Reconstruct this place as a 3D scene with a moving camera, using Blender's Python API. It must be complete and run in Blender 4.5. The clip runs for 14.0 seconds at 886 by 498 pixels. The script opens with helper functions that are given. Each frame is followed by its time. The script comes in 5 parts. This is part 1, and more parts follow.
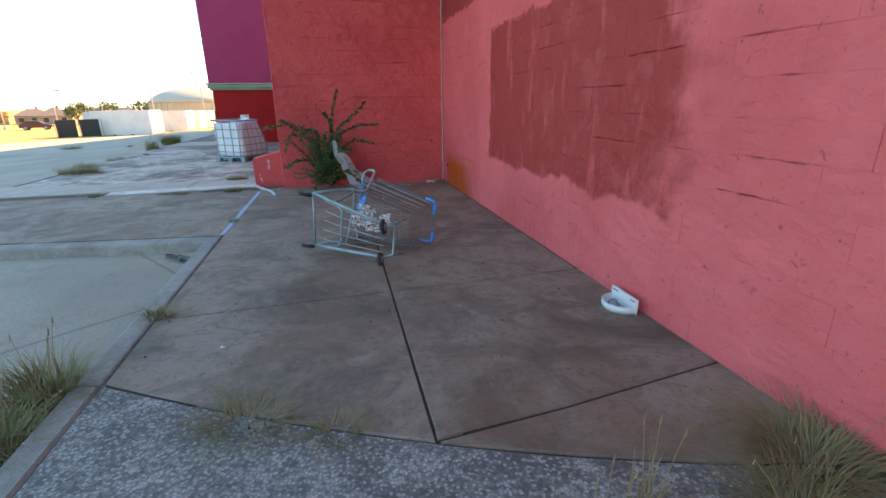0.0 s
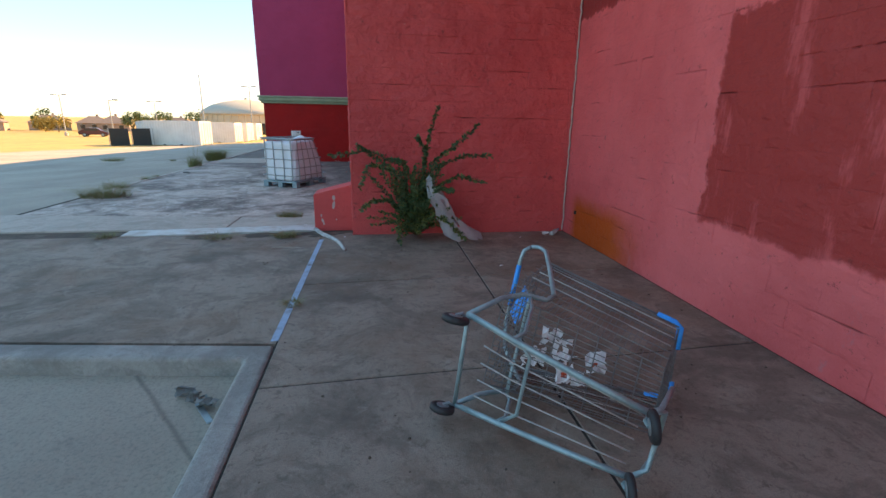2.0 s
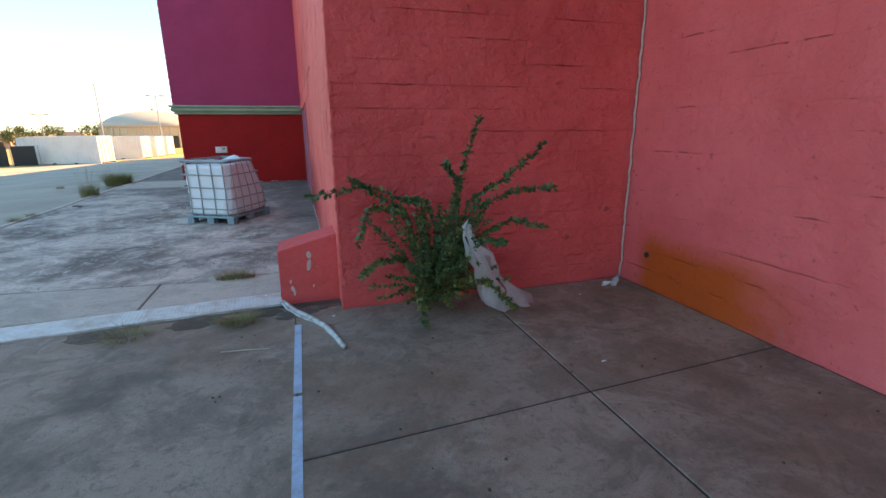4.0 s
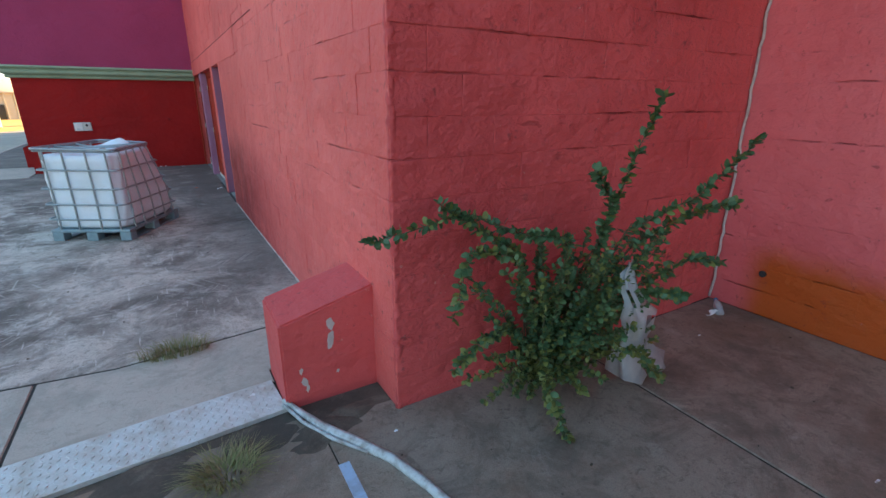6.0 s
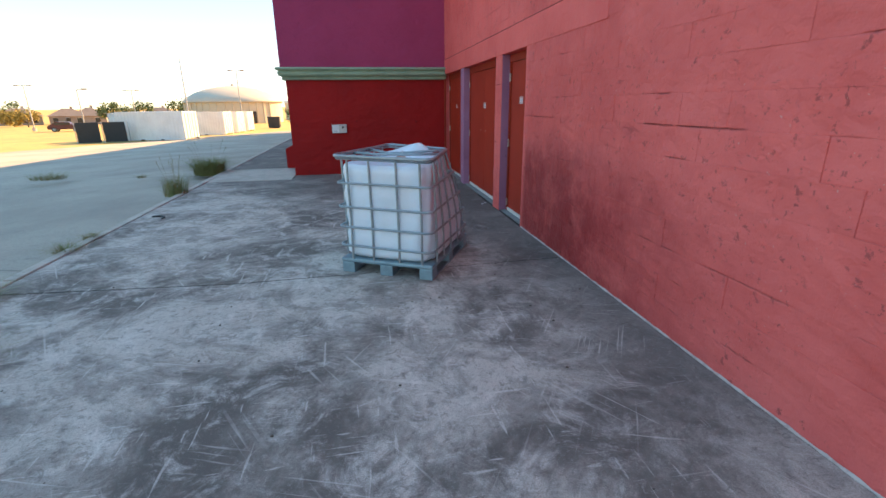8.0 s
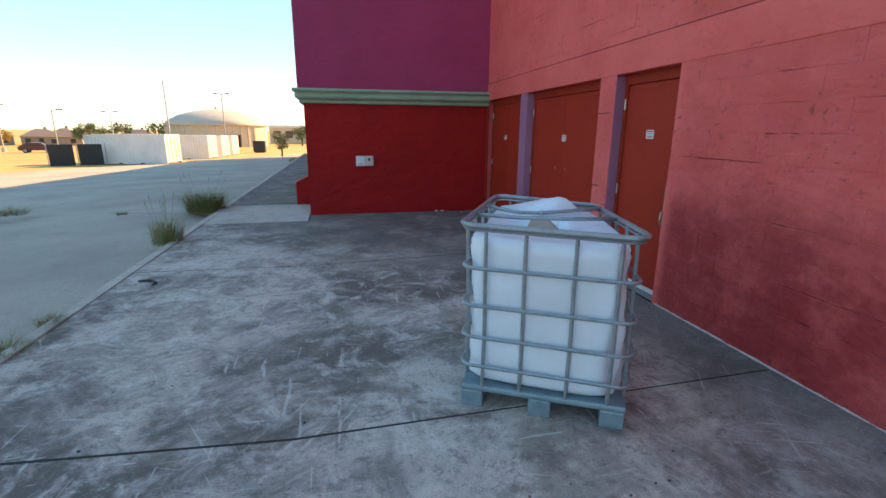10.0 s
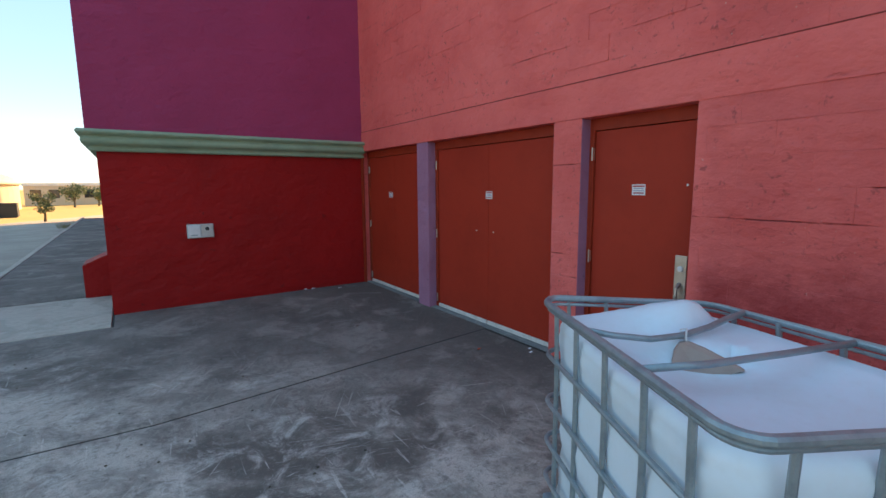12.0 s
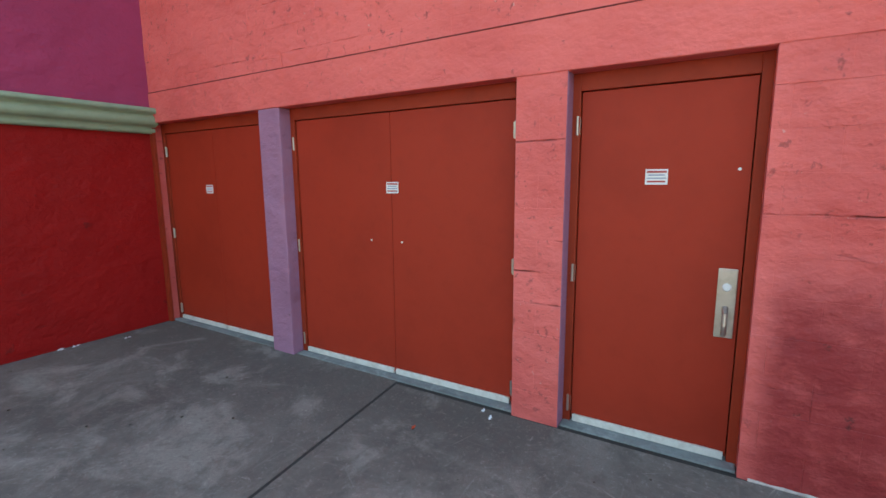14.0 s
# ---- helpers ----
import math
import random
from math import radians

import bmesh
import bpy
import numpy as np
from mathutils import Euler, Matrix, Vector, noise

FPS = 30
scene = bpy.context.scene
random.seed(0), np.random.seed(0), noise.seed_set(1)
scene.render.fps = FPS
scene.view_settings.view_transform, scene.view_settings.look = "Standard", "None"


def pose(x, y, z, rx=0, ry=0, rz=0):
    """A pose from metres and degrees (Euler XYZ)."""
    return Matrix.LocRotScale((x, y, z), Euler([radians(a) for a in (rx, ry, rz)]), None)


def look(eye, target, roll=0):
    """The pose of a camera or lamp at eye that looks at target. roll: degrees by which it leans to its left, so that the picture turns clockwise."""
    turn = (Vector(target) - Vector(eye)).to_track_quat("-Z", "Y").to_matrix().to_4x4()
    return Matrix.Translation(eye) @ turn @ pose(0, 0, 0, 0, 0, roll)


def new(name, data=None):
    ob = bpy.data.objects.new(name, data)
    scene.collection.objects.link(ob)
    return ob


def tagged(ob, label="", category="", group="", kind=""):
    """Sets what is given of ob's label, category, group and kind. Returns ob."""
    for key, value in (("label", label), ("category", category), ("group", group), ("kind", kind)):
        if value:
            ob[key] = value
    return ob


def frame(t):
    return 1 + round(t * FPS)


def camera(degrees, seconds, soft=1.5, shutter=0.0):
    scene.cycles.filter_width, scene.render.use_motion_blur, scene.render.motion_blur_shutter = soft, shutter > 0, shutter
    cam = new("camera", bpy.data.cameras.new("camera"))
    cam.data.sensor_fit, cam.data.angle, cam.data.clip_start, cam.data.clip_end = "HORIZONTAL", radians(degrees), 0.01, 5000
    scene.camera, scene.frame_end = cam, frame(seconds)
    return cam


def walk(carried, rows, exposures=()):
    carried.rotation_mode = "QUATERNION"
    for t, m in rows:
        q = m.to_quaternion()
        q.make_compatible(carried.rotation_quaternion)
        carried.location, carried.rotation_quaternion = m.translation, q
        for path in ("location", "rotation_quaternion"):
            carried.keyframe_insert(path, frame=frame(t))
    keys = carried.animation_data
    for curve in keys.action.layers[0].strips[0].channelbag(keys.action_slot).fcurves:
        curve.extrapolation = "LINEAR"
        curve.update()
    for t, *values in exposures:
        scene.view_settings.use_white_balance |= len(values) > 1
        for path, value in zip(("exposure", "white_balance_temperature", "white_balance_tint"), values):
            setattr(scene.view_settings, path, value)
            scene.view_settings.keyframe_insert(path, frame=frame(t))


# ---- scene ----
cam = camera(88.0, 14.0)
PATH = [
    (0, (1.951, 0.458, 1.499), (2.381, 2.314, 0.889), -0.82),
    (0.5, (1.793, 1.194, 1.476), (2.150, 3.049, 0.817), -0.33),
    (1, (1.715, 1.837, 1.503), (2.271, 3.658, 0.890), -1.10),
    (1.5, (1.538, 2.503, 1.539), (2.069, 4.343, 0.963), -0.10),
    (2, (1.278, 3.146, 1.549), (1.577, 5.049, 1.012), 0.95),
    (2.5, (1.122, 3.702, 1.596), (1.397, 5.618, 1.090), 0.72),
    (3, (0.985, 4.324, 1.635), (1.305, 6.232, 1.127), 0.63),
    (3.2, (0.939, 4.536, 1.635), (1.391, 6.423, 1.152), 0.08),
    (5.3, (0.376, 6.801, 1.637), (1.091, 8.540, 0.954), 0.04),
    (5.5, (0.375, 7.015, 1.646), (1.234, 8.677, 0.939), -0.88),
    (6, (0.082, 7.463, 1.682), (1.060, 9.093, 1.059), 0.27),
    (6.5, (-0.409, 8.126, 1.750), (0.454, 9.793, 1.059), 0.02),
    (7, (-0.443, 8.953, 1.598), (-0.086, 10.820, 0.975), -1.06),
    (7.2, (-0.513, 9.231, 1.548), (-0.248, 11.117, 0.936), -0.94),
    (9.3, (-1.576, 11.422, 1.563), (-1.118, 13.285, 0.999), -0.12),
    (9.5, (-1.540, 11.605, 1.551), (-1.153, 13.494, 1.018), -0.07),
    (10, (-1.871, 12.099, 1.608), (-1.457, 13.991, 1.107), 0.39),
    (10.5, (-1.894, 12.558, 1.617), (-1.610, 14.501, 1.236), 0.91),
    (11, (-2.063, 12.955, 1.667), (-1.724, 14.911, 1.421), 0.83),
    (11.5, (-2.187, 13.455, 1.598), (-1.751, 15.400, 1.438), 1.12),
    (12, (-2.232, 14.087, 1.633), (-1.115, 15.723, 1.356), -0.41),
    (12.5, (-2.100, 14.556, 1.584), (-0.705, 15.925, 1.158), -1.01),
    (13, (-1.957, 15.063, 1.581), (-0.297, 16.081, 1.127), -1.11),
    (13.5, (-1.846, 15.578, 1.582), (-0.177, 16.625, 1.237), -0.83),
    (14, (-1.695, 15.925, 1.594), (-0.005, 16.948, 1.283), -0.50),
]
walk(cam, [(t, look(eye, target, roll)) for t, eye, target, roll in PATH], ((0.0, 3.36, 7400, 13), (2.0, 2.91, 7400, 13), (3.0, 2.96, 7400, 13), (5.5, 3.21, 7500, 13), (7.0, 3.16, 7450, 13), (9.5, 2.86, 7250, 13), (11.0, 2.76, 7200, 13), (12.5, 2.91, 7850, 13), (13.5, 3.36, 8450, 13), (14.0, 3.66, 8500, 13)))

# ---- world, sun, exposure ----
SUN_EL, SUN_AZ = radians(26), radians(50)
world = bpy.data.worlds.new("sky")
scene.world = world
world.use_nodes = True
wn = world.node_tree.nodes
sky = wn.new("ShaderNodeTexSky")
sky.sky_type = "NISHITA"
sky.sun_disc = False
sky.sun_elevation, sky.sun_rotation = SUN_EL, SUN_AZ
sky.air_density, sky.dust_density, sky.ozone_density = 0.8, 0.0, 1.5
even = wn.new("ShaderNodeGamma")
even.inputs["Gamma"].default_value = 0.18
rich = wn.new("ShaderNodeHueSaturation")
rich.inputs["Saturation"].default_value = 3.7
world.node_tree.links.new(sky.outputs[0], even.inputs["Color"])
world.node_tree.links.new(even.outputs[0], rich.inputs["Color"])
world.node_tree.links.new(rich.outputs[0], wn["Background"].inputs[0])
wn["Background"].inputs[1].default_value = 0.15
sun_data = bpy.data.lights.new("sun", "SUN")
sun_data.energy, sun_data.angle, sun_data.color = 2.6, radians(0.6), (1.0, 0.64, 0.32)
sun = new("sun", sun_data)
sun.matrix_world = look((0, 0, 0), (-math.sin(SUN_AZ) * math.cos(SUN_EL), -math.cos(SUN_AZ) * math.cos(SUN_EL), -math.sin(SUN_EL)))


# ---- material kit ----
class Mat:
    """A node material with short calls for the usual textures."""

    def __init__(self, name, rough=0.8, metal=0.0):
        self.m = bpy.data.materials.new(name)
        self.m.use_nodes = True
        self.t = self.m.node_tree
        self.b = self.t.nodes["Principled BSDF"]
        self.b.inputs["Roughness"].default_value = rough
        self.b.inputs["Metallic"].default_value = metal
        self.pos = self.t.nodes.new("ShaderNodeNewGeometry").outputs["Position"]

    def node(self, kind, **inputs):
        n = self.t.nodes.new(kind)
        for key, value in inputs.items():
            self.put(n.inputs[key], value)
        return n

    def put(self, socket, value):
        if hasattr(value, "is_output"):
            self.t.links.new(value, socket)
        else:
            socket.default_value = value

    def noise(self, scale, detail=4.0, rough=0.6, stretch=None, distort=0.0):
        vec = self.pos
        if stretch:
            mp = self.node("ShaderNodeMapping", Vector=self.pos, Scale=stretch)
            vec = mp.outputs[0]
        return self.node("ShaderNodeTexNoise", Vector=vec, Scale=scale, Detail=detail, Roughness=rough, Distortion=distort).outputs["Fac"]

    def ramp(self, fac, a, b, lo=0.0, hi=1.0):
        n = self.node("ShaderNodeMapRange", Value=fac)
        n.interpolation_type = "SMOOTHSTEP"
        n.inputs["From Min"].default_value, n.inputs["From Max"].default_value = a, b
        n.inputs["To Min"].default_value, n.inputs["To Max"].default_value = lo, hi
        return n.outputs[0]

    def mix(self, fac, a, b, mode="MIX"):
        n = self.t.nodes.new("ShaderNodeMix")
        n.data_type, n.blend_type = "RGBA", mode
        self.put(n.inputs[0], fac)
        for s, v in ((n.inputs[6], a), (n.inputs[7], b)):
            self.put(s, (*v, 1.0) if isinstance(v, tuple) and len(v) == 3 else v)
        return n.outputs[2]

    def maths(self, op, a, b=0.0):
        n = self.t.nodes.new("ShaderNodeMath")
        n.operation = op
        self.put(n.inputs[0], a), self.put(n.inputs[1], b)
        return n.outputs[0]

    def axis(self):
        return self.node("ShaderNodeSeparateXYZ", Vector=self.pos).outputs

    def colour(self, c):
        self.put(self.b.inputs["Base Color"], (*c, 1.0) if isinstance(c, tuple) else c)
        return self

    def random(self, lo, hi):
        r = self.t.nodes.new("ShaderNodeObjectInfo").outputs["Random"]
        return self.ramp(r, 0, 1, lo, hi)

    def scaled(self, c, f):
        comb = self.node("ShaderNodeCombineColor", Red=f, Green=f, Blue=f).outputs[0]
        return self.mix(1.0, c, comb, "MULTIPLY")

    def bump(self, height, strength=0.4, distance=0.01):
        n = self.node("ShaderNodeBump", Height=height, Strength=strength, Distance=distance)
        self.put(self.b.inputs["Normal"], n.outputs[0])
        return self


def course_cracks(k):
    """Broken hairlines where the paint has opened along some of the block courses."""
    x, y, z = k.axis()
    wavy = k.maths("ADD", z, k.maths("MULTIPLY", k.maths("SUBTRACT", k.noise(2.2, 5, 0.65), 0.5), 0.035))
    part_course = k.maths("ABSOLUTE", k.maths("SUBTRACT", k.maths("FRACT", k.maths("DIVIDE", wavy, 0.2)), 0.5))
    line = k.ramp(part_course, 0.455, 0.5)
    some = k.maths("MULTIPLY", k.ramp(k.noise(1.3, 5, 0.65, (0.8, 0.8, 3.5)), 0.53, 0.66), k.ramp(k.noise(9.0, 4, 0.6), 0.35, 0.6))
    return k.maths("MULTIPLY", line, some)


def painted_block(name, base, dark, grime=(0.06, 0.03, 0.03), rough=0.62, chips=0.0, gloss=0.22, cracks=0.0, soiled=False, lumpy=1.0):
    """Thick paint on rough masonry: two tones of paint, thin worn specks, grime near joints."""
    k = Mat(name, rough)
    k.b.inputs["Specular IOR Level"].default_value = gloss
    big = k.noise(0.9, 5, 0.6)
    col = k.mix(k.ramp(big, 0.35, 0.7), base, dark)
    streak = k.noise(3.0, 5, 0.6, (0.7, 0.7, 1.5))
    col = k.mix(k.ramp(streak, 0.56, 0.72, 0, 0.35), col, dark)
    spot = k.noise(7.0, 5, 0.7)
    col = k.mix(k.ramp(spot, 0.64, 0.72, 0, 0.6), col, grime)
    scar = k.noise(2.2, 8, 0.66, (0.6, 0.6, 2.6), 0.2)
    col = k.mix(k.ramp(scar, 0.65, 0.74, 0, 0.3), col, grime)
    chip = k.noise(17.0, 6, 0.72, None, 0.4)
    area = k.ramp(k.noise(1.1, 3, 0.5), 0.44, 0.56)
    col = k.mix(k.maths("MULTIPLY", area, k.ramp(chip, 0.575, 0.65, 0, 0.75 * chips)), col, grime)
    col = k.mix(k.maths("MULTIPLY", area, k.ramp(k.noise(31.0, 3, 0.6), 0.69, 0.72, 0, 0.6 * chips)), col, (0.6, 0.5, 0.44))
    if soiled:
        x, y, z = k.axis()
        reach = k.maths("MULTIPLY", k.ramp(k.maths("ADD", y, k.maths("MULTIPLY", k.noise(0.8, 4, 0.6), 1.6)), 12.4, 15.2), k.ramp(y, 15.75, 15.6))
        low = k.ramp(k.maths("ADD", z, k.maths("MULTIPLY", k.noise(1.5, 7, 0.7), 0.9)), 1.75, 1.15, 0.2, 1.0)
        col = k.mix(k.maths("MULTIPLY", k.maths("MULTIPLY", reach, low), k.ramp(k.noise(2.6, 8, 0.75), 0.34, 0.58, 0.45, 0.95)), col, (0.34, 0.033, 0.036))
        pit = k.ramp(k.noise(8.0, 7, 0.75), 0.62, 0.68, 0, 0.85)
        col = k.mix(k.maths("MULTIPLY", k.maths("MULTIPLY", reach, low), pit), col, grime)
    crack = course_cracks(k)
    if cracks:
        col = k.mix(k.maths("MULTIPLY", crack, cracks), col, grime)
    col = k.scaled(col, k.random(0.985, 1.015))
    k.colour(col)
    lumps = k.noise(3.4, 4, 0.55, (0.9, 0.9, 1.3))
    grain = k.maths("ADD", k.maths("MULTIPLY", lumps, 2.4), k.maths("MULTIPLY", crack, -1.6 * cracks))
    grain = k.maths("ADD", grain, k.maths("MULTIPLY", k.ramp(scar, 0.64, 0.72, 0, 1), -0.35))
    grain0 = k.maths("ADD", k.maths("MULTIPLY", k.noise(14.0, 6, 0.6), 0.55), k.maths("MULTIPLY", k.noise(70.0, 3, 0.6), 0.14))
    grain = k.maths("ADD", grain, grain0)
    k.bump(grain, 0.9, 0.019 * lumpy)
    return k


def m_alcove_right():
    """Coral paint with a large over-painted darker patch, an orange spray stain and a darker band above."""
    k = Mat("coral_paint_patched", 0.56)
    k.b.inputs["Specular IOR Level"].default_value = 0.3
    x, y, z = k.axis()
    big = k.noise(0.8, 5, 0.6)
    col = k.mix(k.ramp(big, 0.35, 0.7), (0.80, 0.165, 0.175), (0.68, 0.118, 0.126))
    wob = k.maths("MULTIPLY", k.maths("SUBTRACT", k.noise(1.6, 5, 0.65), 0.5), 1.1)
    sharp = k.maths("MULTIPLY", k.maths("SUBTRACT", k.noise(6.0, 5, 0.65), 0.5), 0.26)
    left = k.ramp(k.maths("ADD", y, sharp), 6.70, 6.64)
    right = k.ramp(k.maths("ADD", y, k.maths("MULTIPLY", wob, 1.4)), 2.9, 3.35)
    low = k.ramp(k.maths("ADD", z, k.maths("MULTIPLY", wob, 0.35)), 0.72, 0.78)
    top = k.ramp(k.maths("ADD", z, k.maths("ADD", sharp, k.maths("MULTIPLY", wob, 0.15))), 2.42, 2.38)
    patch = k.maths("MULTIPLY", k.maths("MULTIPLY", left, right), k.maths("MULTIPLY", low, top))
    streak = k.noise(1.5, 5, 0.7, (1.0, 2.6, 0.55))
    wear = k.ramp(streak, 0.54, 0.66, 1.0, 0.5)
    col = k.mix(k.maths("MULTIPLY", patch, wear), col, (0.40, 0.046, 0.044))
    band = k.ramp(k.maths("ADD", z, sharp), 2.84, 2.88)
    col = k.mix(band, col, (0.34, 0.05, 0.05))
    o1 = k.ramp(k.maths("ADD", y, wob), 7.4, 8.3)
    o2 = k.ramp(k.maths("ADD", z, k.maths("MULTIPLY", wob, 0.25)), 0.68, 0.40)
    o3 = k.ramp(y, 9.3, 9.05)
    col = k.mix(k.maths("MULTIPLY", k.maths("MULTIPLY", o1, o2), k.maths("MULTIPLY", o3, 0.97)), col, (0.50, 0.088, 0.012))
    spot = k.noise(6.0, 5, 0.7)
    col = k.mix(k.ramp(spot, 0.66, 0.75, 0, 0.45), col, (0.22, 0.05, 0.05))
    scar = k.noise(2.0, 8, 0.72, (0.5, 0.5, 3.4), 0.5)
    col = k.mix(k.ramp(scar, 0.66, 0.76, 0, 0.25), col, (0.24, 0.04, 0.04))
    fade = k.maths("MULTIPLY", k.ramp(y, 6.2, 4.6), k.ramp(k.noise(2.6, 8, 0.75), 0.5, 0.6, 0, 0.5))
    col = k.mix(k.maths("MULTIPLY", patch, fade), col, (0.52, 0.10, 0.10))
    rub = k.maths("MULTIPLY", k.ramp(k.noise(0.9, 3, 0.5), 0.5, 0.6), k.ramp(k.noise(5.0, 8, 0.78, (1, 1, 0.6)), 0.60, 0.70, 0, 0.45))
    col = k.mix(rub, col, (0.44, 0.20, 0.24))
    chip = k.noise(16.0, 6, 0.75, None, 0.4)
    col = k.mix(k.ramp(chip, 0.60, 0.68, 0, 0.6), col, (0.22, 0.035, 0.035))
    crack = course_cracks(k)
    col = k.mix(k.maths("MULTIPLY", crack, 0.28), col, (0.17, 0.03, 0.03))
    col = k.scaled(col, k.random(0.985, 1.015))
    k.colour(col)
    grain = k.maths("ADD", k.maths("MULTIPLY", k.noise(12.0, 6, 0.6), 0.75), k.maths("MULTIPLY", k.noise(70.0, 3, 0.6), 0.12))
    grain = k.maths("ADD", grain, k.maths("MULTIPLY", k.noise(4.0, 5, 0.6, (0.9, 0.9, 1.3)), 2.2))
    grain = k.maths("ADD", grain, k.maths("MULTIPLY", k.ramp(scar, 0.64, 0.74, 0, 1), -0.35))
    grain = k.maths("ADD", grain, k.maths("MULTIPLY", crack, -1.1))
    k.bump(grain, 0.9, 0.018)
    return k.m


def concrete(name, base, dark, pale, dark_amt=(0.42, 0.62), pale_amt=(0.6, 0.72), rough=0.85, vary=0.08, scratch=False, rust=0.0, wall_dark=False, pebbly=False):
    k = Mat(name, rough)
    n1 = k.noise(0.8, 9, 0.66, None, 0.5)
    n2 = k.noise(3.2, 10, 0.74, None, 0.6)
    col = k.mix(k.ramp(n1, dark_amt[0], dark_amt[1]), base, dark)
    col = k.mix(k.ramp(n2, pale_amt[0] - 0.08, pale_amt[1] - 0.06, 0, 0.75), col, pale)
    n3 = k.noise(9.0, 9, 0.78)
    col = k.mix(k.ramp(n3, 0.52, 0.66, 0, 0.6), col, dark)
    n4 = k.noise(1.9, 12, 0.7, None, 1.2)
    col = k.mix(k.ramp(n4, 0.46, 0.60, 0, 0.5), col, dark)
    scuff = k.noise(2.4, 8, 0.8, (1.0, 2.2, 1.0), 1.5)
    col = k.mix(k.ramp(scuff, 0.60, 0.70, 0, 0.45), col, pale)
    if scratch:
        s1 = k.noise(3.0, 3, 0.5, (9.0, 0.8, 1), 0.6)
        s2 = k.noise(3.2, 3, 0.5, (0.9, 8.0, 1), 0.8)
        col = k.mix(k.ramp(k.maths("MAXIMUM", s1, s2), 0.655, 0.71, 0, 0.6), col, pale)
    if rust:
        col = k.mix(k.ramp(k.noise(0.7, 6, 0.65), 0.46, 0.66, 0, rust), col, (0.20, 0.115, 0.07))
    if wall_dark:
        # Darker towards the end wall and along the west wall's foot, edged by noise.
        x, y, z = k.axis()
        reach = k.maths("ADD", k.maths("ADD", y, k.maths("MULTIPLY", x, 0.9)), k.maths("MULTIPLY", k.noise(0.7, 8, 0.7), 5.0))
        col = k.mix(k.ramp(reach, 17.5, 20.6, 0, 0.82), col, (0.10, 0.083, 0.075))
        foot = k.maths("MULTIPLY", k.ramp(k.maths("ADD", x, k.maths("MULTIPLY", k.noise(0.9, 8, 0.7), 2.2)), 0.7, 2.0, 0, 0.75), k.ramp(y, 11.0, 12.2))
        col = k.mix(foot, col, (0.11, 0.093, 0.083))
        blot = k.maths("MULTIPLY", k.ramp(k.noise(1.7, 9, 0.68, None, 0.5), 0.49, 0.63, 0, 0.62), k.ramp(reach, 18.5, 20.6))
        col = k.mix(blot, col, (0.34, 0.30, 0.265))
    if pebbly:
        stone = k.node("ShaderNodeTexVoronoi", Vector=k.pos, Scale=62.0)
        tone = k.node("ShaderNodeSeparateColor", Color=stone.outputs["Color"]).outputs[0]
        col = k.mix(k.ramp(tone, 0.62, 0.8, 0, 0.6), col, pale)
        col = k.mix(k.ramp(tone, 0.38, 0.2, 0, 0.6), col, dark)
        col = k.mix(k.ramp(stone.outputs["Distance"], 0.35, 0.6, 0, 0.5), col, dark)
    fine = k.noise(150.0, 3, 0.6)
    col = k.mix(k.ramp(fine, 0.42, 0.62, 0, 0.3), col, dark)
    grit = k.noise(38.0, 8, 0.8)
    col = k.mix(k.ramp(grit, 0.52, 0.64, 0, 0.32), col, dark)
    col = k.mix(k.ramp(grit, 0.45, 0.36, 0, 0.16), col, pale)
    fleck = k.noise(16.0, 9, 0.8, None, 0.8)
    col = k.mix(k.ramp(fleck, 0.54, 0.61, 0, 0.55), col, dark)
    col = k.mix(k.ramp(fleck, 0.42, 0.34, 0, 0.2), col, pale)
    if scratch:
        # drag marks in three slanting directions, in worn areas
        for turn, scale in ((0.55, 2.6), (1.9, 3.1), (2.6, 2.2)):
            turned = k.node("ShaderNodeMapping", Vector=k.pos, Rotation=(0.0, 0.0, turn)).outputs[0]
            drawn = k.node("ShaderNodeMapping", Vector=turned, Scale=(15.0, 0.5, 1.0)).outputs[0]
            mark = k.node("ShaderNodeTexNoise", Vector=drawn, Scale=scale, Detail=3.0, Roughness=0.5, Distortion=0.25).outputs["Fac"]
            worn = k.ramp(k.noise(0.9 + 0.3 * turn, 4, 0.6), 0.46, 0.62, 0, 0.42)
            if wall_dark:
                worn = k.maths("MULTIPLY", worn, k.ramp(reach, 20.4, 18.4, 0.12, 1.0))
            col = k.mix(k.maths("MULTIPLY", k.ramp(mark, 0.63, 0.70), worn), col, pale)
    col = k.scaled(col, k.random(1 - vary, 1 + vary))
    k.colour(col)
    k.bump(k.maths("ADD", grit, k.maths("MULTIPLY", fine, 0.6)), 0.5, 0.007)
    return k.m


def simple(name, c, rough=0.5, metal=0.0, c2=None, scale=8.0, bump=0.15, amt=0.6, spec=None):
    k = Mat(name, rough, metal)
    c2 = c2 or tuple(v * 0.7 for v in c)
    col = k.mix(k.ramp(k.noise(scale, 5, 0.65), 0.4, 0.7, 0, amt), c, c2)
    col = k.mix(k.ramp(k.noise(scale * 9, 3, 0.6), 0.5, 0.8, 0, amt * 0.5), col, c2)
    k.colour(col)
    if bump:
        k.bump(k.noise(scale * 6, 4, 0.6), bump, 0.004)
    if spec is not None:
        k.b.inputs["Specular IOR Level"].default_value = spec
    return k.m


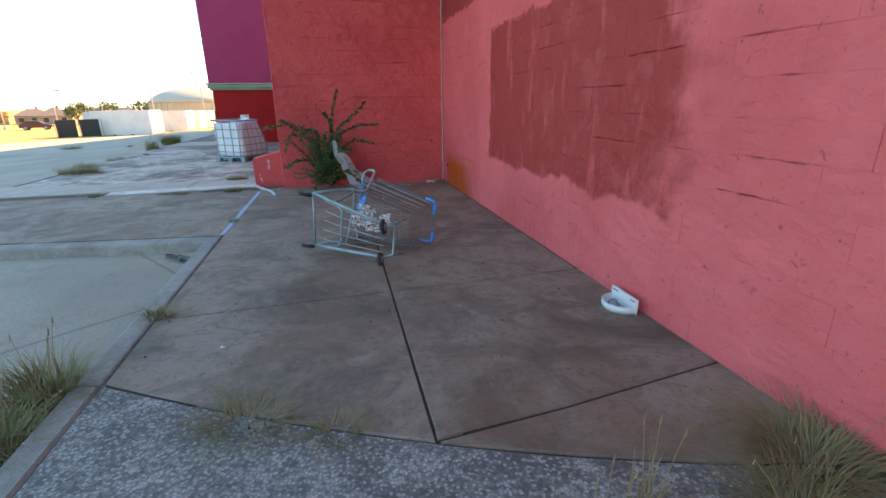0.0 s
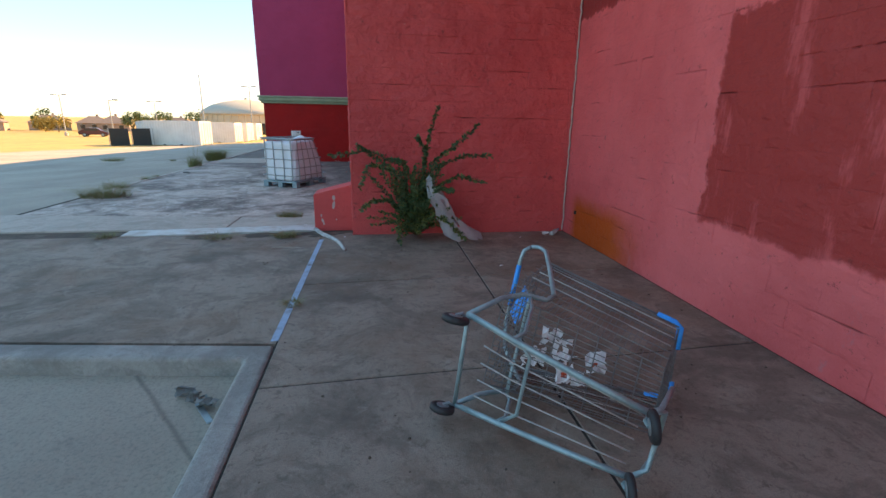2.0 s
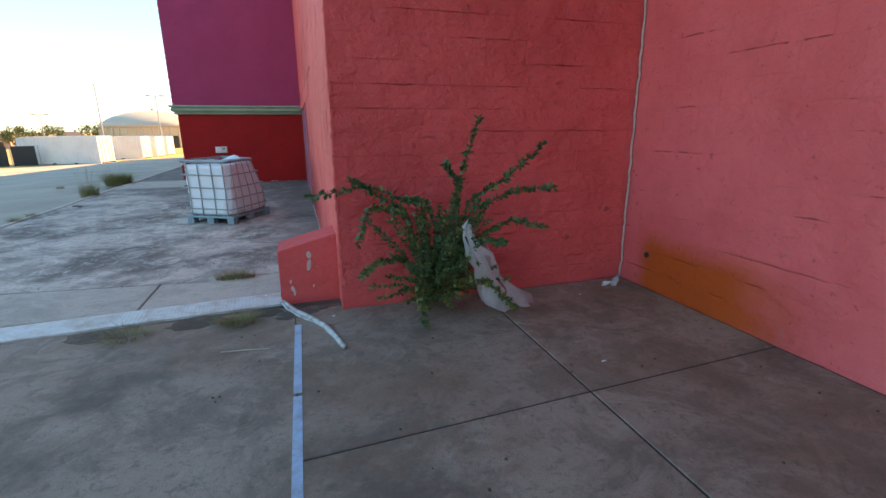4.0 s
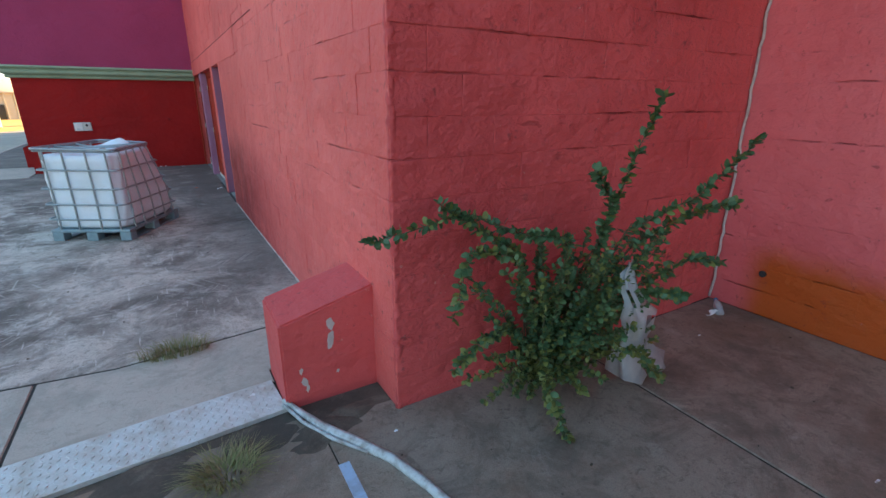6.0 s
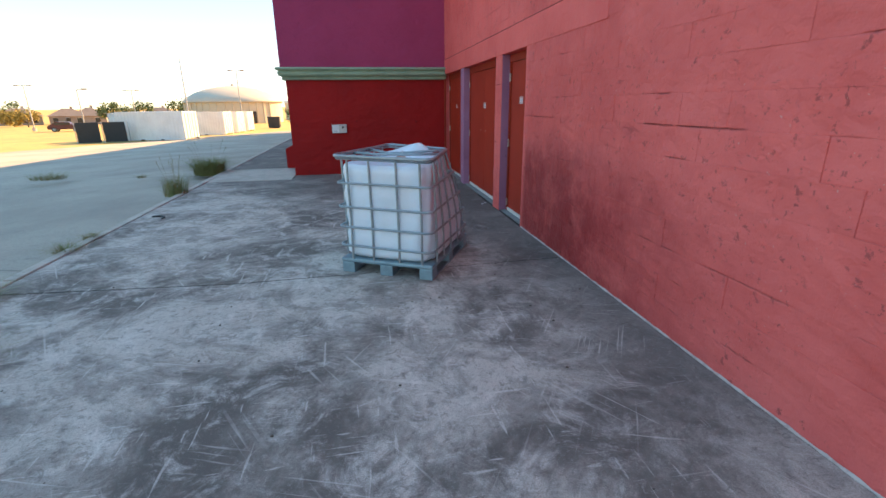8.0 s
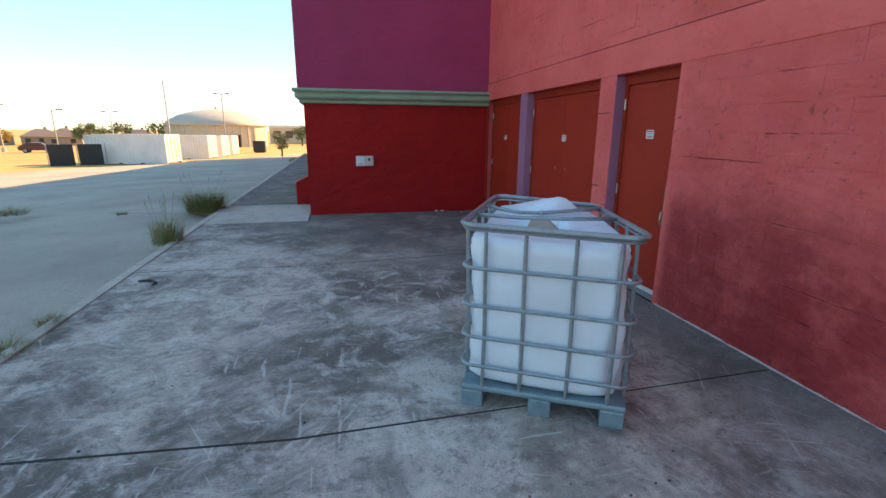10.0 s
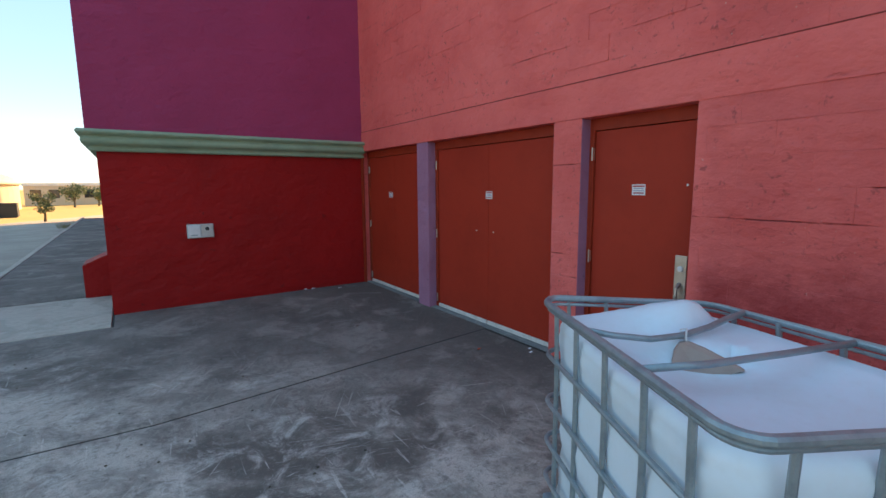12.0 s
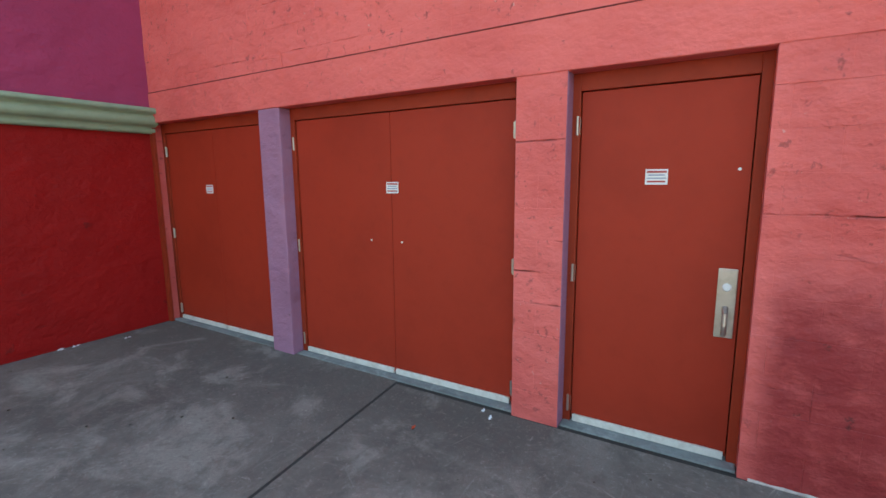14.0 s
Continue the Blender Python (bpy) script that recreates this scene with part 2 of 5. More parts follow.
RIGHT_PAINT = m_alcove_right()
# Same paint as the side walls, with the back wall's shade in its tone.
BACK_PAINT_SHADED = painted_block("shaded_red_paint_block", (0.68, 0.102, 0.104), (0.56, 0.074, 0.077), rough=0.58, chips=0.4, gloss=0.28, cracks=0.4, lumpy=1.7).m
WEST_PAINT = painted_block("salmon_red_paint_block", (0.79, 0.152, 0.138), (0.67, 0.106, 0.098), (0.14, 0.03, 0.027), rough=0.56, chips=0.7, gloss=0.28, cracks=0.5, soiled=True).m
# Tone lowered to carry the shade on the guard block's front face.
GUARD_PAINT_SHADED = painted_block("shaded_red_guard_block", (0.66, 0.10, 0.10), (0.54, 0.072, 0.072), chips=0.5).m
DEEP_RED = painted_block("deep_red_stucco", (0.34, 0.007, 0.007), (0.28, 0.006, 0.006), (0.12, 0.01, 0.01)).m
PURPLE = painted_block("plum_stucco", (0.36, 0.045, 0.12), (0.32, 0.039, 0.105), (0.12, 0.03, 0.07), 0.7).m
LINTEL_PAINT = painted_block("salmon_red_paint_lintel", (0.79, 0.150, 0.135), (0.70, 0.112, 0.103), (0.14, 0.03, 0.027), rough=0.56, chips=0.3, gloss=0.28).m
LEDGE_GREEN = simple("sage_green_paint", (0.24, 0.32, 0.22), 0.6, c2=(0.17, 0.23, 0.16), scale=3)
LILAC = painted_block("lilac_pier_paint", (0.36, 0.17, 0.27), (0.30, 0.13, 0.21)).m
DOOR_RED = simple("brick_red_door_paint", (0.38, 0.033, 0.016), 0.55, c2=(0.29, 0.024, 0.012), scale=1.2, bump=0.06, spec=0.2)
FRAME_RED = simple("brick_red_frame_paint", (0.32, 0.034, 0.014), 0.55, c2=(0.22, 0.022, 0.010), scale=3, bump=0.1, spec=0.2)
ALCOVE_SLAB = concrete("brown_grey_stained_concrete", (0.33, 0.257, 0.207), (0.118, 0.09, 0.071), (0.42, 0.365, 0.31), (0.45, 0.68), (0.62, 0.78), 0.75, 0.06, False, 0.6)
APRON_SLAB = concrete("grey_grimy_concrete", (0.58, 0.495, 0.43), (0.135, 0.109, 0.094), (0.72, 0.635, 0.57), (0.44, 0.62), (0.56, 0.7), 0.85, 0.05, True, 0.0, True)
STRIP_CON = concrete("pale_concrete", (0.54, 0.465, 0.40), (0.33, 0.295, 0.25), (0.60, 0.55, 0.48), (0.5, 0.8), (0.55, 0.8), 0.9, 0.05)
KERB_CON = concrete("kerb_concrete", (0.36, 0.35, 0.325), (0.2, 0.19, 0.175), (0.46, 0.445, 0.42), (0.45, 0.7), (0.55, 0.8), 0.9, 0.06)
ROUGH_LOT = concrete("worn_aggregate_paving", (0.30, 0.295, 0.285), (0.10, 0.098, 0.095), (0.58, 0.57, 0.55), (0.4, 0.7), (0.5, 0.68), 0.9, 0.03, pebbly=True)
DIRT = concrete("dirt", (0.14, 0.105, 0.08), (0.07, 0.055, 0.045), (0.22, 0.17, 0.13), (0.4, 0.65), (0.55, 0.7), 0.95)
JOINT = simple("dark_joint_filler", (0.035, 0.032, 0.03), 0.95, c2=(0.06, 0.05, 0.04), scale=20)
BLUE_LINE = simple("faded_pale_blue_line_paint", (0.36, 0.50, 0.68), 0.7, c2=(0.24, 0.27, 0.32), scale=9, amt=0.7)
GALV = simple("galvanised_steel", (0.33, 0.39, 0.41), 0.45, 0.6, c2=(0.2, 0.24, 0.26), scale=14, bump=0.1)
STEEL = simple("brushed_steel", (0.5, 0.48, 0.44), 0.4, 0.9, c2=(0.36, 0.34, 0.3), scale=20, bump=0.05)
BLACK = simple("black_rubber", (0.025, 0.026, 0.03), 0.6, c2=(0.05, 0.05, 0.05))
WHITE_SIGN = simple("white_sign_vinyl", (0.72, 0.72, 0.72), 0.5, c2=(0.6, 0.6, 0.6), bump=0)
SIGN_RED = simple("red_print", (0.45, 0.06, 0.06), 0.5, bump=0)
SIGN_BLUE = simple("blue_grey_print", (0.25, 0.3, 0.42), 0.5, bump=0)


def m_field():
    """The lot's grey paving, dry yellow grass beyond it."""
    k = Mat("lot_and_dry_field", 0.9)
    x, y, z = k.axis()
    n1, n2 = k.noise(0.35, 6, 0.6), k.noise(3.0, 6, 0.7)
    pave = k.mix(k.ramp(n1, 0.35, 0.7), (0.43, 0.375, 0.305), (0.32, 0.275, 0.225))
    pave = k.mix(k.ramp(n2, 0.55, 0.75, 0, 0.5), pave, (0.15, 0.145, 0.14))
    pave = k.mix(k.ramp(k.noise(45.0, 7, 0.8), 0.48, 0.62, 0, 0.5), pave, (0.16, 0.155, 0.15))
    crack = k.node("ShaderNodeTexVoronoi", Vector=k.mix(0.06, k.pos, k.node("ShaderNodeTexNoise", Vector=k.pos, Scale=1.2).outputs["Color"], "ADD"), Scale=0.16)
    crack.feature = "DISTANCE_TO_EDGE"
    pave = k.mix(k.ramp(crack.outputs["Distance"], 0.0, 0.004, 0.5, 0.0), pave, (0.08, 0.075, 0.07))
    grass = k.mix(k.ramp(k.noise(0.25, 7, 0.7), 0.35, 0.7), (0.50, 0.33, 0.10), (0.36, 0.25, 0.085))
    grass = k.mix(k.ramp(k.noise(1.5, 6, 0.75), 0.5, 0.7, 0, 0.6), grass, (0.16, 0.14, 0.06))
    edge = k.maths("ADD", k.maths("ADD", k.maths("MULTIPLY", x, -0.62), k.maths("MULTIPLY", y, 0.30)), k.maths("MULTIPLY", k.noise(0.6, 5, 0.6), 2.2))
    edge2 = k.maths("ADD", y, k.maths("MULTIPLY", k.noise(0.5, 4, 0.6), 4.0))
    fac = k.maths("MAXIMUM", k.ramp(edge, 29.6, 30.6), k.ramp(edge2, 92.0, 94.0))
    k.colour(k.mix(fac, pave, grass))
    k.bump(k.noise(35.0, 5, 0.7), 0.35, 0.008)
    return k.m


GROUND_MAT = m_field()


# ---- mesh kit ----
def part(name, bm, material, parent=None, label="", smooth=False):
    """Links a bmesh as one mesh object under a thing or a part."""
    me = bpy.data.meshes.new(name)
    bm.to_mesh(me)
    bm.free()
    me.materials.append(material)
    if smooth:
        me.polygons.foreach_set("use_smooth", [True] * len(me.polygons))
    ob = new(name, me)
    if parent is not None:
        ob.parent = parent
    if label:
        tagged(ob, label=label)
    return ob


def thing(name, label, category, m=None, group="", kind=""):
    ob = new(name)
    ob.empty_display_size = 0.1
    if m is not None:
        ob.matrix_world = m
    return tagged(ob, label, category, group, kind)


def box(bm, x0, x1, y0, y1, z0, z1, bevel=0.0, m=None):
    vs = [bm.verts.new((x, y, z)) for x in (x0, x1) for y in (y0, y1) for z in (z0, z1)]
    fs = [bm.faces.new([vs[i] for i in q]) for q in ((0, 1, 3, 2), (4, 6, 7, 5), (0, 4, 5, 1), (2, 3, 7, 6), (0, 2, 6, 4), (1, 5, 7, 3))]
    if bevel:
        es = list({e for f in fs for e in f.edges})
        out = bmesh.ops.bevel(bm, geom=es, offset=bevel, segments=2, profile=0.6, affect="EDGES")
        vs = list({v for f in out["faces"] for v in f.verts} | {v for v in vs if v.is_valid})
    if m is not None:
        bmesh.ops.transform(bm, matrix=m, verts=[v for v in vs if v.is_valid])
    return vs


def rbox(x0, x1, y0, y1, z0, z1, bevel=0.01):
    bm = bmesh.new()
    box(bm, x0, x1, y0, y1, z0, z1, bevel)
    return bm


def tube(bm, pts, r, n=8, closed=False, flat=1.0):
    """A round bar swept along points."""
    pts = [Vector(p) for p in pts]
    rings, ref, count = [], None, len(pts)
    for i, p in enumerate(pts):
        a, b = pts[(i - 1) % count] if closed or i else p, pts[(i + 1) % count] if closed or i < count - 1 else p
        d = (b - a).normalized()
        if ref is None:
            ref = d.orthogonal().normalized()
        ref = (ref - d * ref.dot(d)).normalized()
        side = d.cross(ref)
        rad = r[i] if isinstance(r, (list, tuple)) else r
        rings.append([bm.verts.new(p + ref * (rad * math.cos(2 * math.pi * j / n)) + side * (rad * flat * math.sin(2 * math.pi * j / n))) for j in range(n)])
    for i in range(count if closed else count - 1):
        u, v = rings[i], rings[(i + 1) % count]
        for j in range(n):
            bm.faces.new((u[j], u[(j + 1) % n], v[(j + 1) % n], v[j]))
    if not closed:
        bm.faces.new(rings[0][::-1]), bm.faces.new(rings[-1])
    return bm


def tubes(paths, r, n=8):
    bm = bmesh.new()
    for p in paths:
        tube(bm, p, r, n)
    return bm


def lathe(bm, profile, n=24, m=None):
    """Profile of (radius, height) turned round z."""
    rings = [[bm.verts.new((r * math.cos(2 * math.pi * j / n), r * math.sin(2 * math.pi * j / n), z)) for j in range(n)] for r, z in profile]
    for u, v in zip(rings, rings[1:]):
        for j in range(n):
            bm.faces.new((u[j], u[(j + 1) % n], v[(j + 1) % n], v[j]))
    bm.faces.new(rings[0][::-1]), bm.faces.new(rings[-1])
    if m is not None:
        bmesh.ops.transform(bm, matrix=m, verts=[v for ring in rings for v in ring])
    return bm


def prism(bm, poly, z0, z1):
    """An upright prism over a plan polygon, counter-clockwise."""
    lo = [bm.verts.new((x, y, z0)) for x, y in poly]
    hi = [bm.verts.new((x, y, z1)) for x, y in poly]
    bm.faces.new(lo[::-1]), bm.faces.new(hi)
    n = len(poly)
    for i in range(n):
        bm.faces.new((lo[i], lo[(i + 1) % n], hi[(i + 1) % n], hi[i]))
    return bm


def arc(cx, cy, r, a0, a1, n=6):
    return [(cx + r * math.cos(radians(a0 + (a1 - a0) * i / n)), cy + r * math.sin(radians(a0 + (a1 - a0) * i / n))) for i in range(n + 1)]


# ---- the large structure ----
XR, YB, XW, YD, XD = 4.08, 9.48, 1.0, 21.2, -2.5   # alcove right wall, alcove back wall, west wall, end block's face, its edge
# Roof height and north end are unseen, set to place the lot's shadow edge.
ROOF, NORTH = 6.6, 75.0
SKIN = 0.012      # how far the blocks stand proud of the wall behind them
D3, D2, D1, DTOP = (15.75, 16.72), (17.03, 19.15), (19.42, 21.19), 2.18


def wall(name, boxes, material, label):
    bm = bmesh.new()
    for b in boxes:
        box(bm, *b)
    return tagged(part(name, bm, material), label=label, category="wall", kind="structure")


wall_alcove = wall("wall_alcove_side", [(XR + SKIN, XR + 0.3, -6, YB + 0.3, -0.3, ROOF)], RIGHT_PAINT, "coral painted block wall with a large darker repainted patch")
wall_back = wall("wall_alcove_back", [(XW + SKIN, XR + SKIN, YB + SKIN, YB + 0.3, -0.3, ROOF)], BACK_PAINT_SHADED, "red painted rough block wall at the end of the alcove")
west_boxes = [
    (XW + SKIN, XW + 0.3, YB + 0.3, D3[0], -0.3, ROOF),
    (XW + SKIN, XW + 0.3, D3[1], D2[0], -0.3, DTOP),
    (XW + SKIN, XW + 0.3, D3[0], YD + 0.3, DTOP, ROOF),
    (XW + SKIN, XW + 0.3, D1[1], YD + 0.3, -0.3, DTOP),
]
wall_west = wall("wall_west", west_boxes, WEST_PAINT, "salmon red painted block wall with three recessed doorways")
wall_end = wall("wall_end", [(XD, XW + 0.3, YD, NORTH, -0.3, 2.07)], DEEP_RED, "deep red stucco base wall of the projecting block")
wall_upper = wall("wall_end_upper", [(XD - 0.09, XW + 0.3, YD - 0.05, NORTH + 0.1, 2.30, ROOF + 0.8)], PURPLE, "plum purple stucco upper wall above a green ledge")
# Roof and outer walls are unseen, added to close the building and block sun.
tagged(part("roof", rbox(XW, 30, -6, NORTH, ROOF, ROOF + 0.15, 0), STRIP_CON), label="unseen flat roof slab added to shade the yard", category="roof", kind="structure")
tagged(part("wall_far_sides", rbox(29.7, 30, -6, NORTH, -0.3, ROOF, 0), WEST_PAINT), label="unseen plain red outer wall added to close the building", category="wall", kind="structure")
tagged(part("wall_rear", rbox(XR + 0.3, 29.7, -6, -5.7, -0.3, ROOF, 0), WEST_PAINT), label="unseen plain red rear wall added to close the building", category="wall", kind="structure")
pier = part("wall_pier", rbox(XW - 0.004, XW + 0.3, D2[1], D1[0], -0.3, DTOP, 0.012), LILAC)
tagged(pier, label="narrow lilac painted pier between two doorways", category="wall", kind="structure")
# Joint line above the lintel, its shadow put into a dark strip.
SEAM = simple("dark_red_joint_shade", (0.26, 0.04, 0.035), 0.9, c2=(0.08, 0.015, 0.013), scale=14)
lintel = part("wall_lintel", rbox(XW - 0.0075, XW + 0.2, 13.9, YD - 0.003, DTOP + 0.002, 2.478, 0.004), LINTEL_PAINT)
tagged(lintel, label="smooth salmon red concrete lintel over the doors", category="wall", kind="structure")
seam = part("trim", prism(bmesh.new(), [(XW - 0.0085, 12.6), (XW + 0.03, 12.6), (XW + 0.03, YD - 0.003), (XW - 0.0085, YD - 0.003)], 2.480, 2.486), SEAM)
tagged(seam, label="dark strip for the joint and its shadow line above the lintel", category="trim", kind="structure")
corner = part("trim", rbox(XW - 0.010, XW + 0.02, D1[1] - 0.055, YD - 0.002, 0.0, DTOP, 0.002), FRAME_RED)
tagged(corner, label="dark red frame edge in the building's corner", category="trim", kind="structure")
jamb = part("trim", rbox(XW + 0.004, XW + 0.14, D3[1] - 0.004, D3[1] + 0.01, 0.0, DTOP, 0.002), LILAC)
tagged(jamb, label="lilac painted reveal of the door opening", category="trim", kind="structure")

rc = random.Random(12)
pts = [(XW + 0.016 + rc.uniform(-0.005, 0.005), YB + 0.016 + rc.uniform(-0.005, 0.005), 0.035 * i) for i in range(150)]
tagged(part("trim", tube(bmesh.new(), pts, [rc.uniform(0.017, 0.026) for _ in pts], 9), BACK_PAINT_SHADED, None, "", True), label="ragged thickly painted edge of the wall corner", category="trim", kind="structure")
# Darker red upright strip, slightly proud of the alcove wall's near end.
tagged(part("wall_pilaster", rbox(XR - 0.05, XR + 0.02, 0.6, 1.5, -0.1, ROOF, 0.01), BACK_PAINT_SHADED), label="dark red upright strip at the end of the wall", category="wall", kind="structure")

# green ledge: a moulded profile run along two faces of the end block
bm = bmesh.new()
prof = [(0.0, 2.07), (0.06, 2.07), (0.075, 2.10), (0.06, 2.13), (0.10, 2.145), (0.13, 2.16), (0.14, 2.20), (0.13, 2.24), (0.10, 2.262), (0.17, 2.272), (0.18, 2.30), (0.16, 2.325), (0.0, 2.33)]
lines = []
for o, z in prof:
    lines.append([bm.verts.new(p) for p in ((XW + 0.02, YD - o, z), (XD - o, YD - o, z), (XD - o, NORTH + 0.1, z))])
for a, b in zip(lines, lines[1:]):
    for i in range(2):
        bm.faces.new((a[i], a[i + 1], b[i + 1], b[i]))
tagged(part("trim_ledge", bm, LEDGE_GREEN, None, "", True), label="sage green moulded ledge between red base and purple wall", category="trim", kind="structure")

# kerb block at the wall's corner
def corner_block(name, x0, x1, y0, y1, za, zb, material, label):
    bm = bmesh.new()
    vs = box(bm, x0, x1, y0, y1, -0.05, za)
    for v in vs:
        if v.co.z > 0.01 and v.co.x > (x0 + x1) / 2:
            v.co.z = zb
    bmesh.ops.bevel(bm, geom=list(bm.edges), offset=0.012, segments=2, affect="EDGES")
    return tagged(part(name, bm, material), label=label, category="guard block", kind="structure")


corner_block("guard_block", 0.455, XW + SKIN, 9.79, 10.24, 0.52, 0.66, GUARD_PAINT_SHADED, "low red painted masonry block against the wall corner")
corner_block("guard_block", -2.86, XD, 22.5, 23.1, 0.5, 0.66, DEEP_RED, "low deep red masonry block beside the end wall")


# ---- ground ----
def ground_z(x, y):
    """The lot lies a little lower than the apron and falls away from the building."""
    d = max(0.0, math.hypot(min(0.0, x + 4.2), max(0.0, y - 26.0)))
    return -0.045 - 1.9 * (1 - math.exp(-d / 30.0)) - 0.002 * d


bm = bmesh.new()
xs = [-2500, -1200, -500, -260, -160, -110, -80, -60, -45, -35, -28, -22, -17, -13, -10, -8, -6, -5, -4.4, -3, 0, 0.42, 4, 10, 30, 80, 200, 800, 2500]
ys = [-2500, -600, -150, -40, -10, -4, 0, 2, 4, 6.0, 8, 10, 12, 15, 18, 21, 24, 26, 28, 30, 34, 38, 42, 47, 53, 60, 70, 85, 105, 130, 170, 240, 400, 1000, 2500]
grid = [[bm.verts.new((x, y, min(ground_z(x, y), -0.13) if (x > -4.45 and y < 45) else ground_z(x, y))) for y in ys] for x in xs]
for i in range(len(xs) - 1):
    for j in range(len(ys) - 1):
        bm.faces.new((grid[i][j], grid[i + 1][j], grid[i + 1][j + 1], grid[i][j + 1]))
tagged(part("ground", bm, GROUND_MAT, None, "", True), label="worn grey paved lot running out to a dry grass field", category="ground", kind="structure")


SKEW = 0.05


def ymid(x, y):
    """Joints run very slightly askew to the walls."""
    return y + SKEW * (x - 2.0)


def near_arc(x):
    return 3.07 - 0.62 * (x - 0.6) + 0.056 * (x - 0.6) ** 2


def slab(parent, poly, z, material, name="slab", depth=0.12, inset=0.0045):
    """A concrete slab with eased upper edges over a plan polygon."""
    cx, cy = sum(p[0] for p in poly) / len(poly), sum(p[1] for p in poly) / len(poly)

    def shrink(d):
        out = []
        n = len(poly)
        for i in range(n):
            a, b, c = Vector(poly[i - 1]), Vector(poly[i]), Vector(poly[(i + 1) % n])
            n1 = Vector((-(b - a).y, (b - a).x)).normalized()
            n2 = Vector((-(c - b).y, (c - b).x)).normalized()
            k = (n1 + n2) / max(0.35, 1 + n1.dot(n2))
            out.append(b + k * d)
        return out

    bm = bmesh.new()
    rings = [[bm.verts.new((p.x, p.y, h)) for p in shrink(d)] for d, h in ((inset, z - depth), (inset, z - 0.012), (inset + 0.008, z))]
    n = len(poly)
    for u, v in zip(rings, rings[1:]):
        for i in range(n):
            bm.faces.new((u[i], u[(i + 1) % n], v[(i + 1) % n], v[i]))
    bm.faces.new(rings[-1])
    return part(name, bm, material, parent)


pave_a = part("pavement_alcove", prism(bmesh.new(), [(0.57, 3.0), (4.12, 1.5), (4.12, 9.5), (0.57, 9.5)], -0.2, -0.007), JOINT)
tagged(pave_a, label="dark stained concrete slabs of the alcove with narrow joints", category="pavement", kind="structure")
XL, XM = 0.57, 2.385
rows_y = [3.99, 5.76, 7.56]
arc_l = [(x, near_arc(x)) for x in (0.6, 0.9, 1.2, 1.5, 1.8, 2.1, 2.31)]
arc_r = [(x, near_arc(x)) for x in (2.31, 2.6, 2.9, 3.2, 3.6, 4.1)]


def xm(y):
    """The middle joint leans a little."""
    return 2.308 + 0.011 * (y - 2.2)


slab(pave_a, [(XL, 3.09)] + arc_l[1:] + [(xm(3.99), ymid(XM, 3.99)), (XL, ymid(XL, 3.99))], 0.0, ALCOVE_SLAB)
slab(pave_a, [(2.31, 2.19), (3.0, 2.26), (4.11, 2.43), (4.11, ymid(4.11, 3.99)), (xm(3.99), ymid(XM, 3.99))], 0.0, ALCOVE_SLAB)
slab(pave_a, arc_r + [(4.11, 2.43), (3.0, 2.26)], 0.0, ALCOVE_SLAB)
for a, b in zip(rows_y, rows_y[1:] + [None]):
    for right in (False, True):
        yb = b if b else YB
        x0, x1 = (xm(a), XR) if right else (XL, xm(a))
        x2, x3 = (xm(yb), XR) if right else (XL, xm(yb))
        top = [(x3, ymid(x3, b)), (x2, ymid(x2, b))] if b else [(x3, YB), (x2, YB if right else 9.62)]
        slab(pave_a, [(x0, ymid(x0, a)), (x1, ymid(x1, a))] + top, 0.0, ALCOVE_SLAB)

# worn aggregate apron in the foreground
pave_n = part("pavement_near", prism(bmesh.new(), [(0.57, -8), (4.12, -8), (4.08, near_arc(4.1) - 0.012)] + [(x, y - 0.012) for x, y in arc_r[::-1][1:]] + [(x, y - 0.012) for x, y in arc_l[::-1][1:]] + [(0.57, 3.10)], -0.2, -0.006), ROUGH_LOT)
tagged(pave_n, label="rough worn aggregate paving before the alcove slabs", category="pavement", kind="structure")

# kerb beside the slabs, turning the corner to the left
near_kerb = part("kerb", prism(bmesh.new(), [(0.40, -8), (0.556, -8), (0.556, 3.085), (0.40, 3.125)], -0.2, -0.002), KERB_CON)
near_kerb.modifiers.new("eased", "BEVEL").width = 0.015
tagged(near_kerb, label="worn concrete kerb beside the rough paving", category="kerb", kind="structure")
kerb = part("kerb", prism(bmesh.new(), [(0.40, 3.14), (0.566, 3.1), (0.566, 6.24), (-8.0, 7.38), (-8.0, 7.2), (0.40, 6.06)], -0.2, 0.004), KERB_CON)
bev = kerb.modifiers.new("eased", "BEVEL")
bev.width, bev.segments = 0.03, 3
tagged(kerb, label="worn concrete kerb turning a corner beside the slabs", category="kerb", kind="structure")
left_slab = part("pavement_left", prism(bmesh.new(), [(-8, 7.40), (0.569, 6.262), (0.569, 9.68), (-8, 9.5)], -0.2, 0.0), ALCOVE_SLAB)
tagged(left_slab, label="stained brown concrete paving behind the kerb", category="pavement", kind="structure")
bm = bmesh.new()
for seed_y, y1 in ((6.3, 6.9), (6.93, 8.1), (8.14, 9.24)):
    prism(bm, [(0.440 + 0.0138 * seed_y, seed_y), (0.494 + 0.0138 * seed_y, seed_y), (0.494 + 0.0138 * y1, y1), (0.440 + 0.0138 * y1, y1)], 0.0, 0.0035)
tagged(part("painted_line", bm, BLUE_LINE), label="faded pale blue painted line on the concrete", category="line marking", kind="structure")

tagged(part("gutter_corner", prism(bmesh.new(), [(0.5, 9.42), (1.02, 9.42), (1.02, 9.8), (0.5, 9.8)], -0.2, -0.005), DIRT), label="dirt between the slab and the guard block", category="gutter", kind="structure")
